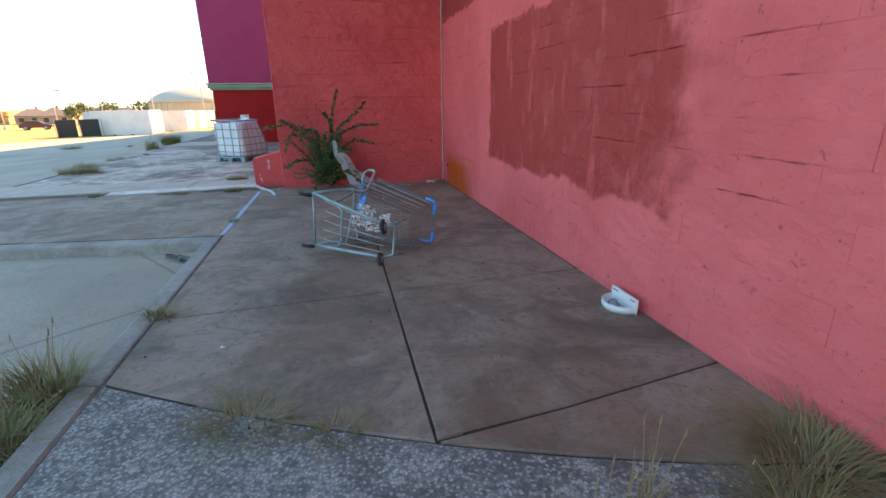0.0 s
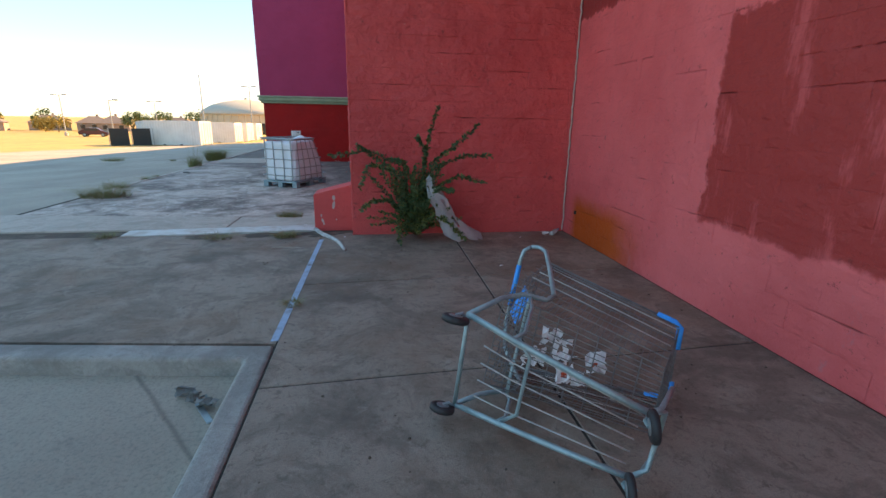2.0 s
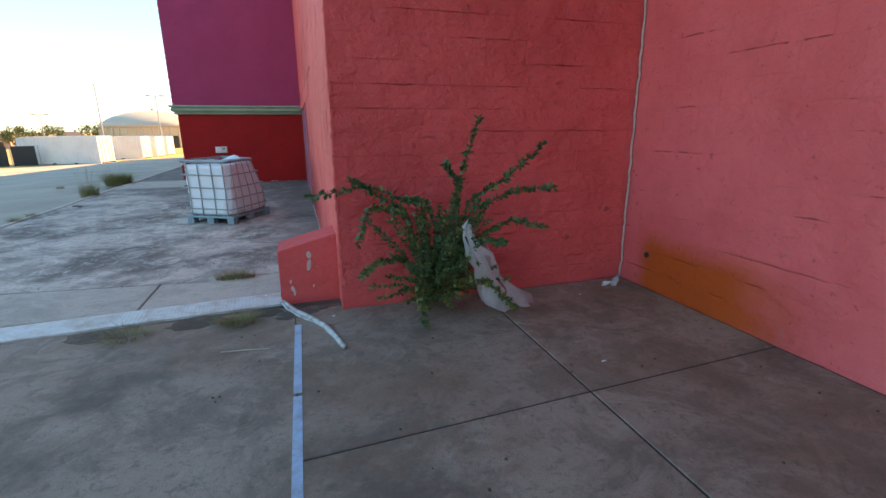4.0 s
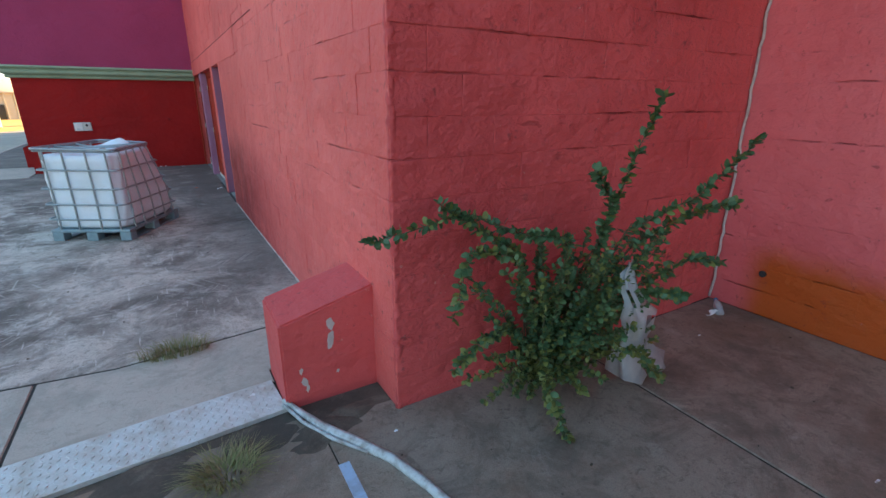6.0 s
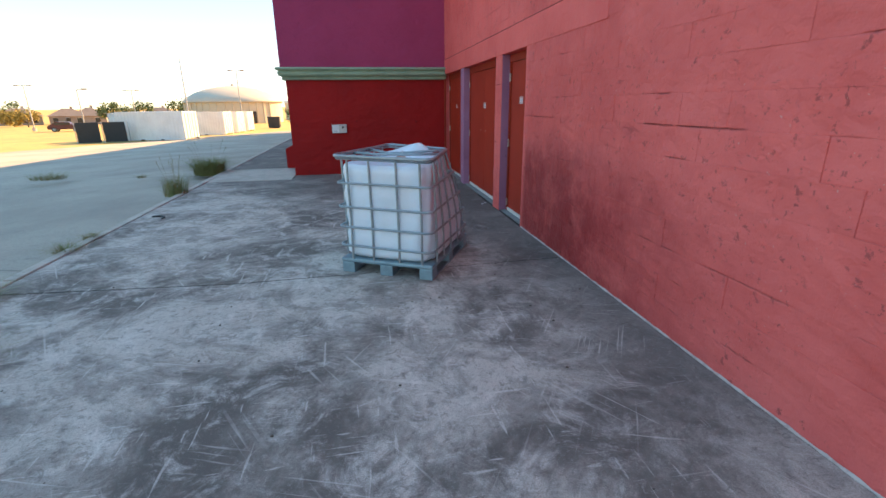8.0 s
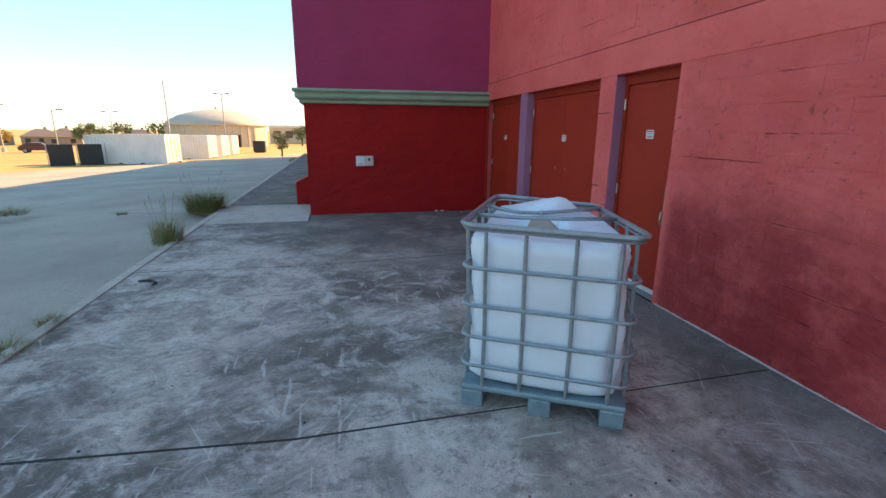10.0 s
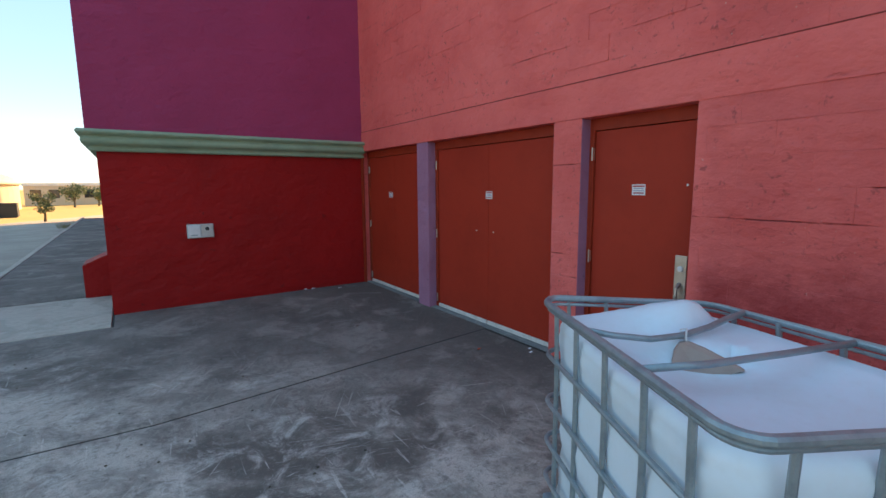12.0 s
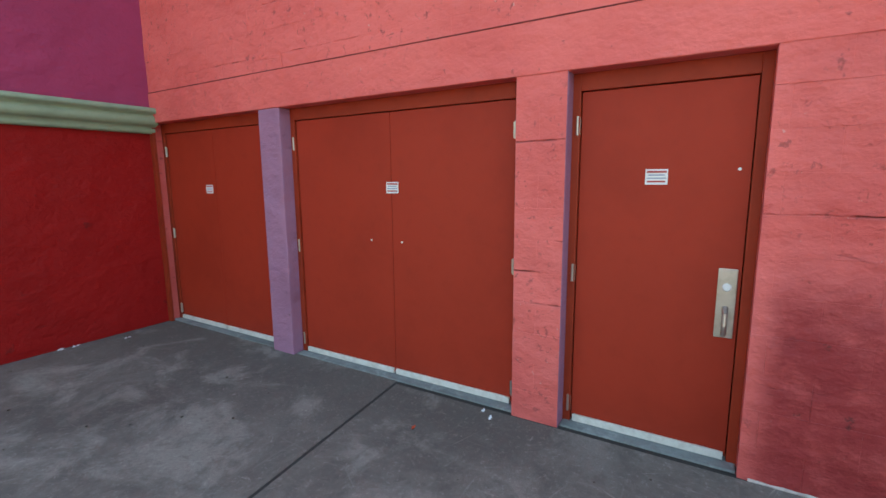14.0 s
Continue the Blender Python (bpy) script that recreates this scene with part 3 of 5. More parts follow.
# gutter strip: dirt, steel plate, pale concrete band
tagged(part("gutter", prism(bmesh.new(), [(-8, 9.5), (0.57, 9.68), (0.49, 9.78), (0.49, 10.1), (-8, 10.1)], -0.2, -0.012), DIRT), label="dirt filled gutter before the steel plate", category="gutter", kind="structure")
band = part("pavement_band", prism(bmesh.new(), [(-5.2, 9.96), (XW, 10.11), (XW, 10.80), (-5.2, 10.80)], -0.2, 0.004), JOINT)
tagged(band, label="pale concrete band along the edge of the apron", category="pavement", kind="structure")
slab(band, [(-0.825, 10.02), (0.455, 10.1), (0.455, 10.22), (0.455, 10.245), (XW, 10.245), (XW, 10.915), (-0.4, 10.757), (-0.815, 10.805)], 0.012, STRIP_CON, "slab", 0.12, 0.004)
slab(band, [(-5.2, 9.95), (-1.1, 10.0), (-0.826, 10.02), (-0.816, 10.805), (-5.2, 11.33)], 0.012, STRIP_CON, "slab", 0.12, 0.005)
apron = part("pavement_apron", prism(bmesh.new(), [(-4.34, 10.8), (XW + 0.1, 10.8), (XW + 0.3, 21.2), (XD, 21.2), (XD, 45), (-4.34, 45)], -0.2, 0.004), JOINT)
tagged(apron, label="grimy grey concrete apron beside the building", category="pavement", kind="structure")
ya = [lambda x: 10.765 + 0.115 * (x + 0.4) if x > -0.4 else 10.765 - 0.12 * (x + 0.4), lambda x: 14.32 + 0.04 * (x + 2) if x > -2 else 14.32 - 0.07 * (x + 2), lambda x: 17.65 + 0.105 * (x + 2.3) if x > -2.3 else 17.65 - 0.05 * (x + 2.3), lambda x: YD]
XA = -4.26
for lo, hi in zip(ya, ya[1:]):
    left, right = XA, XW + 0.16 if hi is ya[3] else XW
    if hi is ya[3]:
        pts = [(left, lo(left)), (-2.2, lo(-2.2)), (right, lo(right)), (right, YD - 0.004), (XD, YD - 0.004), (XD, 20.58), (left, 20.58)]
    else:
        pts = [(left, lo(left)), (-2.2, lo(-2.2)), (-0.4, lo(-0.4)), (right, lo(right)), (right, hi(right)), (-2.2, hi(-2.2)), (left, hi(left))]
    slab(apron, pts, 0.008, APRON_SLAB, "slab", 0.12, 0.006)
slab(apron, [(XA, 20.58), (XD - 0.01, 20.58), (XD - 0.01, 22.55), (XA, 22.55)], 0.016, STRIP_CON)
for i in range(5):
    slab(apron, [(XA, 22.6 + 4.4 * i), (XD - 0.01, 22.6 + 4.4 * i), (XD - 0.01, 26.95 + 4.4 * i), (XA, 26.95 + 4.4 * i)], 0.010, APRON_SLAB)
edge = thing("edge_kerb", "thin pale concrete edging along the apron", "kerb", kind="structure")
for i in range(20):
    y0 = 13.2 + 1.62 * i
    part("edging_stone", rbox(-4.36, -4.25, y0, y0 + 1.6, -0.2, 0.022 + 0.004 * math.sin(i * 2.1), 0.012), STRIP_CON, edge)


# ---- doors ----
def hinge(parent, y, z):
    bm = bmesh.new()
    tube(bm, [(XW + 0.108, y, z - 0.055), (XW + 0.108, y, z + 0.055)], 0.008, 8)
    box(bm, XW + 0.112, XW + 0.118, y - 0.016, y + 0.016, z - 0.05, z + 0.05)
    part("hinge", bm, STEEL, parent, "worn steel hinge")


def notice(parent, y, z, w=0.115, h=0.085):
    x = XW + 0.1275
    s = part("notice_sign", rbox(x - 0.0018, x, y - w / 2, y + w / 2, z - h / 2, z + h / 2, 0), WHITE_SIGN, parent, "small white printed notice sticker")
    part("print_bar", rbox(x - 0.0026, x - 0.0019, y - w * 0.44, y + w * 0.44, z + h * 0.26, z + h * 0.40, 0), SIGN_RED, s)
    part("print_bar", rbox(x - 0.0026, x - 0.0019, y - w * 0.36, y + w * 0.36, z + h * 0.08, z + h * 0.16, 0), SIGN_BLUE, s)
    part("print_bar", rbox(x - 0.0026, x - 0.0019, y - w * 0.42, y + w * 0.42, z - h * 0.12, z - h * 0.04, 0), SIGN_BLUE, s)
    part("print_bar", rbox(x - 0.0026, x - 0.0019, y - w * 0.40, y + w * 0.40, z - h * 0.36, z - h * 0.24, 0), SIGN_RED, s)


def doorway(name, y0, y1, leaves, label, hinges, sign, pull=None, spots=()):
    d = thing(name, label, "door", kind="structure")
    f = 0.05
    bm = bmesh.new()
    for a, b, c, e in ((y0, y0 + f, -0.05, DTOP), (y1 - f, y1, -0.05, DTOP), (y0 + f, y1 - f, DTOP - 0.10, DTOP)):
        box(bm, XW + 0.11, XW + 0.20, a, b, c, e, 0.004)
    part("door_frame", bm, FRAME_RED, d)
    a, w = y0 + f + 0.003, (y1 - y0 - 2 * f - 0.006) / leaves
    for i in range(leaves):
        lo, hi = a + i * w + 0.002, a + (i + 1) * w - 0.002
        leaf = part("door_leaf", rbox(XW + 0.128, XW + 0.175, lo, hi, 0.035, DTOP - 0.105, 0.003), DOOR_RED, d)
        part("bottom_sweep", rbox(XW + 0.108, XW + 0.127, lo + 0.01, hi - 0.01, 0.020, 0.064, 0.004), SWEEP, leaf, "dull aluminium door sweep")
        if i == 0 and pull:
            ph = part("pull_plate", rbox(XW + 0.118, XW + 0.1275, pull - 0.045, pull + 0.045, 0.72, 1.10, 0.004), STEEL, leaf, "stained steel pull plate")
            bm = bmesh.new()
            tube(bm, [(XW + 0.118, pull, 0.74), (XW + 0.08, pull, 0.755), (XW + 0.068, pull, 0.80), (XW + 0.075, pull, 0.86), (XW + 0.118, pull, 0.885)], [0.014, 0.013, 0.012, 0.013, 0.016], 10)
            part("pull_handle", bm, STEEL, ph)
            bm = lathe(bmesh.new(), [(0.022, 0), (0.022, 0.008), (0.016, 0.012)], 16, Matrix.Translation((XW + 0.118, pull, 1.0)) @ Matrix.Rotation(radians(-90), 4, "Y"))
            part("lock_cylinder", bm, WHITE_SIGN, ph, "pale round lock cylinder")
    part("threshold", rbox(XW + 0.03, XW + 0.2, y0 + 0.005, y1 - 0.005, -0.02, 0.017, 0.006), THRESH, d, "dusty concrete threshold")
    for y in hinges:
        for z in (0.14, 1.0, 1.885):
            hinge(d, y, z)
    notice(d, *sign)
    for y, z in spots:
        bm = lathe(bmesh.new(), [(0.009, 0), (0.009, 0.003), (0.004, 0.004)], 8, Matrix.Translation((XW + 0.127, y, z)) @ Matrix.Rotation(radians(-90), 4, "Y"))
        part("screw_plug", bm, WHITE_SIGN, d)


SWEEP = simple("pale_aluminium_sweep", (0.72, 0.70, 0.66), 0.6, 0.15, c2=(0.5, 0.47, 0.43), scale=14)
ALU = simple("dull_aluminium", (0.55, 0.54, 0.52), 0.5, 0.6, c2=(0.35, 0.33, 0.31), scale=12)
THRESH = concrete("threshold_dusty", (0.24, 0.26, 0.26), (0.15, 0.16, 0.16), (0.36, 0.38, 0.37))
doorway("door_1", D1[0], D1[1], 2, "brick red double door recessed beside the end wall", (21.13, 19.47), (20.42, 1.49))
doorway("door_2", D2[0], D2[1], 2, "brick red steel double doors with worn hinges", (19.12, 17.075), (18.08, 1.515), None, ((18.30, 1.10), (18.0, 1.10)))
doorway("door_3", D3[0], D3[1], 1, "brick red steel door with a long pull plate", (16.685,), (16.243, 1.583), 15.865, ((15.855, 1.62),))
tagged(part("wall_inside", rbox(XW + 0.21, XW + 0.29, D3[0] - 0.1, D1[1] + 0.1, -0.2, DTOP + 0.1, 0), FRAME_RED), label="plain dark wall closing the doorways behind the doors", category="wall", kind="structure")

# weatherproof outlet on the end wall
ob = thing("outlet_box", "pale grey weatherproof outlet box on the red wall", "outlet box", pose(-1.437, YD, 1.028))
part("body", rbox(-0.165, 0.165, -0.045, 0.0, -0.095, 0.095, 0.01), simple("pale_grey_plastic", (0.5, 0.53, 0.53), 0.5, c2=(0.36, 0.37, 0.37), scale=10), ob)
part("cover", rbox(-0.155, -0.005, -0.055, -0.045, -0.085, 0.085, 0.006), WHITE_SIGN, ob, "weathered white flap cover")
part("cover", rbox(0.005, 0.155, -0.055, -0.045, -0.085, 0.085, 0.006), ALU, ob)
part("knob", lathe(bmesh.new(), [(0.026, 0), (0.026, 0.012), (0.02, 0.016)], 16, Matrix.Translation((0.08, -0.055, 0.03)) @ Matrix.Rotation(radians(90), 4, "X")), BLACK, ob, "black round knob")
part("latch", rbox(-0.12, -0.04, -0.062, -0.055, -0.06, -0.045, 0.002), GALV, ob)

# ---- intermediate bulk container ----
TANK = simple("bluish_white_polyethylene", (0.70, 0.80, 0.87), 0.38, 0.0, c2=(0.62, 0.68, 0.70), scale=2.2, bump=0.05, amt=0.5)
TANK_TORN = simple("tan_torn_plastic", (0.42, 0.29, 0.24), 0.6, c2=(0.34, 0.22, 0.18), scale=6)
PALLET = simple("teal_grey_galvanised", (0.24, 0.36, 0.41), 0.5, 0.4, c2=(0.16, 0.23, 0.26), scale=9)
W2, L2, HT = 0.465, 0.59, 1.10


def ring_pts(hw, hl, r, z, n=5, wob=0.0):
    pts = []
    for cx, cy, a in ((hw - r, hl - r, 0), (-hw + r, hl - r, 90), (-hw + r, -hl + r, 180), (hw - r, -hl + r, 270)):
        pts += arc(cx, cy, r, a, a + 90, n)
    return [(x + wob * math.sin(7 * y), y + wob * math.cos(6 * x), z + wob * math.sin(5 * (x + y))) for x, y in pts]


ibc = thing("bulk_container", "damaged white caged plastic bulk tank on a metal pallet", "tank", pose(-0.555, 14.77, 0.008, 0, 0, -28))
for x in (-W2 + 0.07, 0.0, W2 - 0.07):
    for y in (-L2 + 0.07, 0.0, L2 - 0.07):
        part("pallet_foot", rbox(x - 0.065, x + 0.065, y - 0.065, y + 0.065, 0.0, 0.106, 0.012), PALLET, ibc)
bm = bmesh.new()
box(bm, -W2, W2, -L2, L2, 0.104, 0.145, 0.016)
part("pallet_deck", bm, PALLET, ibc)
for x in (-W2 + 0.07, 0.0, W2 - 0.07):
    part("pallet_runner", rbox(x - 0.06, x + 0.06, -L2 + 0.005, L2 - 0.005, 0.002, 0.018, 0.004), PALLET, ibc)
levels = (0.27, 0.45, 0.64, 0.86)
for i, z in enumerate(levels):
    bm = bmesh.new()
    tube(bm, ring_pts(W2 + 0.004, L2 + 0.004, 0.075, z, 5, 0.006), 0.0108, 8, True)
    part("cage_hoop", bm, GALV, ibc)
bm = bmesh.new()
tube(bm, ring_pts(W2 + 0.016, L2 + 0.014, 0.09, HT, 6, 0.009), 0.0155, 10, True)
tube(bm, ring_pts(W2 + 0.008, L2 + 0.006, 0.085, HT - 0.026, 6, 0.009), 0.008, 8, True)
part("top_rim", bm, GALV, ibc, "bent galvanised top rim")
fx = (-0.335, -0.12, 0.14, 0.362)
sy = (-0.45, -0.24, 0.0, 0.24, 0.45)
for x in fx:
    for s in (-1, 1):
        b = tube(bmesh.new(), [(x, s * (L2 - 0.004), 0.14), (x + 0.004, s * (L2 - 0.006), 0.5), (x, s * (L2 - 0.005), 0.8), (x, s * (L2 + 0.002), HT - 0.01)], 0.011, 8)
        part("cage_upright", b, GALV, ibc)
for y in sy:
    for s in (-1, 1):
        b = tube(bmesh.new(), [(s * (W2 - 0.004), y, 0.14), (s * (W2 - 0.006), y + 0.006, 0.5), (s * (W2 - 0.004), y, 0.8), (s * (W2 + 0.003), y, HT - 0.01)], 0.011, 8)
        part("cage_upright", b, GALV, ibc)
bar_a = [(-W2 - 0.01, -0.2, HT - 0.005), (-0.2, -0.15, HT - 0.018), (0.1, -0.09, HT - 0.018), (W2 + 0.01, -0.03, HT - 0.005)]
bar_b = [(-W2 - 0.01, 0.17, HT - 0.005), (-0.36, 0.145, HT - 0.02), (-0.2, 0.14, HT - 0.035), (-0.04, 0.165, HT - 0.03), (0.14, 0.235, HT - 0.02), (0.3, 0.32, HT - 0.012), (W2 + 0.01, 0.40, HT - 0.005)]
for pts in (bar_a, bar_b):
    part("top_bar", tube(bmesh.new(), pts, 0.0125, 8), GALV, ibc, "sagging top tie bar", True)


def tank_top(x, y):
    """Sunken sheet in front, a curled roll rising along the rear."""
    u = x / W2
    d = y - (0.46 - 0.21 * (x + 0.4))
    s = max(0.0, min(1.0, (x + 0.44) / 0.62))
    rise = (0.02 + 0.115 * s * s * (3 - 2 * s)) * (max(0.1, 1 - ((x - 0.2) / 0.15) ** 2) if x > 0.2 else 1)
    q = d / 0.3 if d < 0 else d / 0.08
    roll = math.sqrt(max(0.0, 1 - q * q))
    dip = -0.065 * math.exp(-((x + 0.06) / 0.28) ** 2 - ((y - 0.05) / 0.26) ** 2)
    h = 1.035 + rise * roll + dip + 0.05 * max(0.0, u) ** 4 + 0.008 * math.sin(5 * x + 3 * y)
    bar_y = 0.15 if x < -0.04 else 0.155 + 0.53 * (x + 0.04)
    if y < bar_y:
        h = min(h, 1.05)
    press = math.exp(-((y - bar_y) / 0.055) ** 2)
    return h * (1 - press) + min(h, 1.05) * press


bm = bmesh.new()
NR, NT, ND = 22, 128, 22
rings = []
for i in range(NR + 1):
    z = 0.15 + (0.955 - 0.15) * i / NR
    ease = min(1.0, (0.35 + i / 3.0)) if i < 2 else 1.0
    near = min(abs(z - l) for l in levels + (0.15, 1.05))
    bulge = 0.012 * min(1.0, near / 0.09)
    ring = []
    for j in range(NT):
        a = 2 * math.pi * j / NT
        c, s = math.cos(a), math.sin(a)
        p = 0.30
        x, y = (abs(c) ** p) * (1 if c > 0 else -1), (abs(s) ** p) * (1 if s > 0 else -1)
        shrink = 0.998 if i > 0 else 0.93
        dent = 0.012 * math.exp(-((z - 0.78) / 0.22) ** 2) * max(0.0, x) ** 2
        hx, hy = (W2 - 0.022 + bulge - dent) * shrink, (L2 - 0.022 + bulge) * shrink
        xx, yy = hx * x, hy * y
        wob = 0.006 * math.sin(5 * a + 9 * z) + 0.004 * math.sin(11 * a - 7 * z)
        ring.append(bm.verts.new((xx + wob * x, yy + wob * y, z)))
    rings.append(ring)
for k in range(1, ND + 1):
    f = 1 - k / (ND + 0.4)
    f = math.sin(f * math.pi / 2) ** 0.8
    ring = []
    for j in range(NT):
        base = rings[NR][j].co
        x, y = base.x * f * (0.985 if k == 1 else 1), base.y * f
        h = tank_top(x, y)
        ring.append(bm.verts.new((x, y, base.z + (h - base.z) * math.sin(min(1.0, k / 7) * math.pi / 2))))
    rings.append(ring)
for u, v in zip(rings, rings[1:]):
    for j in range(NT):
        bm.faces.new((u[j], u[(j + 1) % NT], v[(j + 1) % NT], v[j]))
bm.faces.new(rings[0][::-1]), bm.faces.new(rings[-1])
tank = part("tank", bm, TANK, ibc, "crumpled bluish white plastic tank", True)
bm = bmesh.new()
tear = [(-0.135, 0.095, 0.955), (-0.13, 0.108, 0.985), (-0.105, 0.128, 1.02), (-0.07, 0.142, 1.043), (-0.035, 0.138, 1.048), (0.0, 0.11, 1.036), (0.04, 0.06, 1.015), (0.075, 0.0, 0.99), (0.02, 0.02, 0.965), (-0.06, 0.06, 0.955)]
tear = [(x - 0.01, y - 0.012, z + 0.008) for x, y, z in tear]
front = [bm.verts.new(p) for p in tear]
rear = [bm.verts.new((x + 0.02, y + 0.03, z - 0.004)) for x, y, z in tear]
bm.faces.new(front), bm.faces.new(rear[::-1])
for i in range(10):
    bm.faces.new((front[i], rear[i], rear[(i + 1) % 10], front[(i + 1) % 10]))
part("torn_opening", bm, TANK_TORN, ibc, "tan patch inside a tear of the tank top")
part("cable_tie", tube(bmesh.new(), [(-0.04, 0.15, 1.05), (-0.035, 0.15, 1.10), (-0.03, 0.19, 1.085), (-0.03, 0.175, 1.05)], 0.004, 6), WHITE_SIGN, ibc)

def buckle(x, y, z):
    """The cage and tank lean inwards at one upper corner."""
    w = max(0.0, min(1.0, 0.5 + 0.5 * x / W2)) * max(0.0, min(1.0, 0.5 + 0.5 * y / L2)) * max(0.0, (z - 0.3) / 0.8) ** 1.4
    return x - 0.215 * w, y - 0.095 * w, z - 0.01 * w


for ob in ibc.children_recursive:
    for v in ob.data.vertices:
        v.co = buckle(*v.co)

# ---- overturned shopping cart ----
CART = simple("teal_grey_cart_steel", (0.33, 0.46, 0.49), 0.42, 0.35, c2=(0.18, 0.26, 0.28), scale=12)
WIRE = simple("grey_chrome_wire", (0.20, 0.215, 0.22), 0.45, 0.6, c2=(0.10, 0.10, 0.10), scale=20, bump=0)
BLUE = simple("bright_blue_plastic", (0.012, 0.36, 0.95), 0.45, c2=(0.012, 0.27, 0.78), scale=10, bump=0.03)
cart = thing("shopping_cart", "overturned grey wire shopping cart with blue bumpers and handle", "shopping cart")
O8 = {(0, 0, 0): (1.67, 5.24, 0.09), (0, 0, 1): (1.70, 5.12, 0.655), (1, 0, 0): (2.31, 4.61, 0.10), (1, 0, 1): (2.35, 4.59, 0.42),
      (0, 1, 0): (2.17, 5.70, 0.03), (0, 1, 1): (2.45, 6.03, 0.63), (1, 1, 0): (2.93, 5.24, 0.025), (1, 1, 1): (2.99, 5.31, 0.455)}


def cm(l, u, w):
    """Cart space (length, height, width, each 0 to 1) to the place where it lies on its side."""
    p = Vector((0, 0, 0))
    for (a, b, c), q in O8.items():
        p += Vector(q) * ((l if a else 1 - l) * (u if b else 1 - u) * (w if c else 1 - w))
    return p


def cwire(pts, r, name, material, parent=cart, n=6, label=""):
    return part(name, tube(bmesh.new(), [cm(*p) for p in pts], r, n), material, parent, label, True)


for w in (0.0, 1.0):
    cwire([(0.0, 0.03, w), (0.3, 0.02, w), (0.7, 0.02, w), (1.0, 0.03, w)], 0.015, "base_rail", CART, n=10)
    if w:
        up = [cm(0.0, 0.03, 1), cm(0.04, 0.3, 1), Vector((2.10, 5.46, 0.62)), Vector((2.22, 5.41, 0.60)), Vector((2.28, 5.45, 0.61)), Vector((2.36, 5.74, 0.68)), Vector((2.41, 5.94, 0.725)), Vector((2.39, 6.01, 0.735)), Vector((2.34, 6.03, 0.735))]
    else:
        up = [cm(0.0, 0.03, 0), cm(0.04, 0.3, 0), cm(0.17, 0.55, 0), cm(0.15, 0.7, 0), cm(0.0, 0.95, 0), Vector((2.13, 5.84, 0.10))]
    part("side_upright", tube(bmesh.new(), [p if p.z > 0.016 else Vector((p.x, p.y, 0.016)) for p in up], 0.014, 10), CART, cart, "", True)
    cwire([(0.28, 0.02, w), (0.30, 0.12, w), (0.22, 0.36, w), (0.16, 0.45, w)], 0.010, "brace", CART, n=8)
    cwire([(0.0, 1.0, w), (0.5, 1.0, w), (1.0, 1.0, w)], 0.007, "basket_rim", WIRE)
    cwire([(0.04, 0.96, w), (0.5, 0.96, w), (1.0, 0.96, w)], 0.005, "basket_rim", WIRE)
    cwire([(1.0, 0.03, w), (1.04, 0.10, w), (1.06, 0.3, w)], 0.012, "front_post", CART, n=8)
hb = [Vector(p) for p in ((2.34, 6.03, 0.735), (2.29, 6.03, 0.71), (2.27, 6.03, 0.65), (2.21, 6.03, 0.30), (2.18, 6.0, 0.19), (2.13, 5.84, 0.10))]
part("handle", tube(bmesh.new(), hb, 0.013, 10), CART, cart, "", True)
part("handle_grip", tube(bmesh.new(), [hb[2].lerp(hb[3], 0.12), hb[2].lerp(hb[3], 0.95)], 0.017, 10), BLUE, cart, "bright blue handle grip", True)
cwire([(0.0, 0.03, 0.0), (0.0, 0.03, 1.0)], 0.012, "cross_bar", CART, n=8)
cwire([(0.16, 0.45, 0.02), (0.14, 0.5, 0.2), (0.14, 0.5, 0.8), (0.16, 0.45, 0.98)], 0.011, "cross_bar", CART, n=8)
cwire([(0.30, 0.05, 0.0), (0.38, 0.06, 0.15), (0.38, 0.06, 0.85), (0.30, 0.05, 1.0)], 0.010, "cross_bar", CART, n=8)
cwire([(1.0, 0.03, 0.0), (1.06, 0.12, 0.05), (1.06, 0.12, 0.95), (1.0, 0.03, 1.0)], 0.012, "front_loop", CART, n=8)
cwire([(1.0, 1.0, 0.0), (1.0, 1.0, 1.0)], 0.007, "basket_rim", WIRE)
for w0, w1, e in ((0.0, 0.24, 0.0), (1.0, 0.68, 1.0)):
    b = cwire([(0.86, 1.0, e), (0.97, 1.0, e), (1.005, 1.0, e + (0.04 if e < 0.5 else -0.04)), (1.005, 1.0, w1)], 0.019, "bumper_corner", BLUE, n=8, label="bright blue plastic corner bumper")


def ub(l):
    """Height of the basket's floor along the cart."""
    return 0.42 + 0.05 * l


CHROME = simple("dull_chrome_wire", (0.52, 0.53, 0.51), 0.4, 0.6, c2=(0.3, 0.3, 0.3), scale=20, bump=0)
for w in (0.12, 0.31, 0.5, 0.69, 0.88):
    cwire([(0.09, 0.10, w), (0.3, 0.075, w), (0.65, 0.07, w), (0.97, 0.06, w)], 0.004, "rack_wire", CHROME)
for u in (0.92, 0.80, 0.69):
    cwire([(0.05, u, 1.0), (0.5, u, 1.0), (0.99, u, 1.0)], 0.0042, "side_wire", CHROME)
    cwire([(0.05, u, 0.0), (0.5, u, 0.0), (0.99, u, 0.0)], 0.0042, "side_wire", CHROME)
side = bmesh.new()
for w in (0.0, 1.0):
    for i in range(1, 30):
        l = i / 30
        tube(side, [cm(l, ub(l), w * 0.92 + 0.04), cm(l, 1.0, w)], 0.0021, 4)
    for k in range(1, 7):
        tube(side, [cm(0.0, ub(0) + (1 - ub(0)) * k / 7, w), cm(1.0, ub(1) + (1 - ub(1)) * k / 7, w)], 0.003, 4)
tagged(part("basket_sides", side, WIRE, cart), kind="stuff")
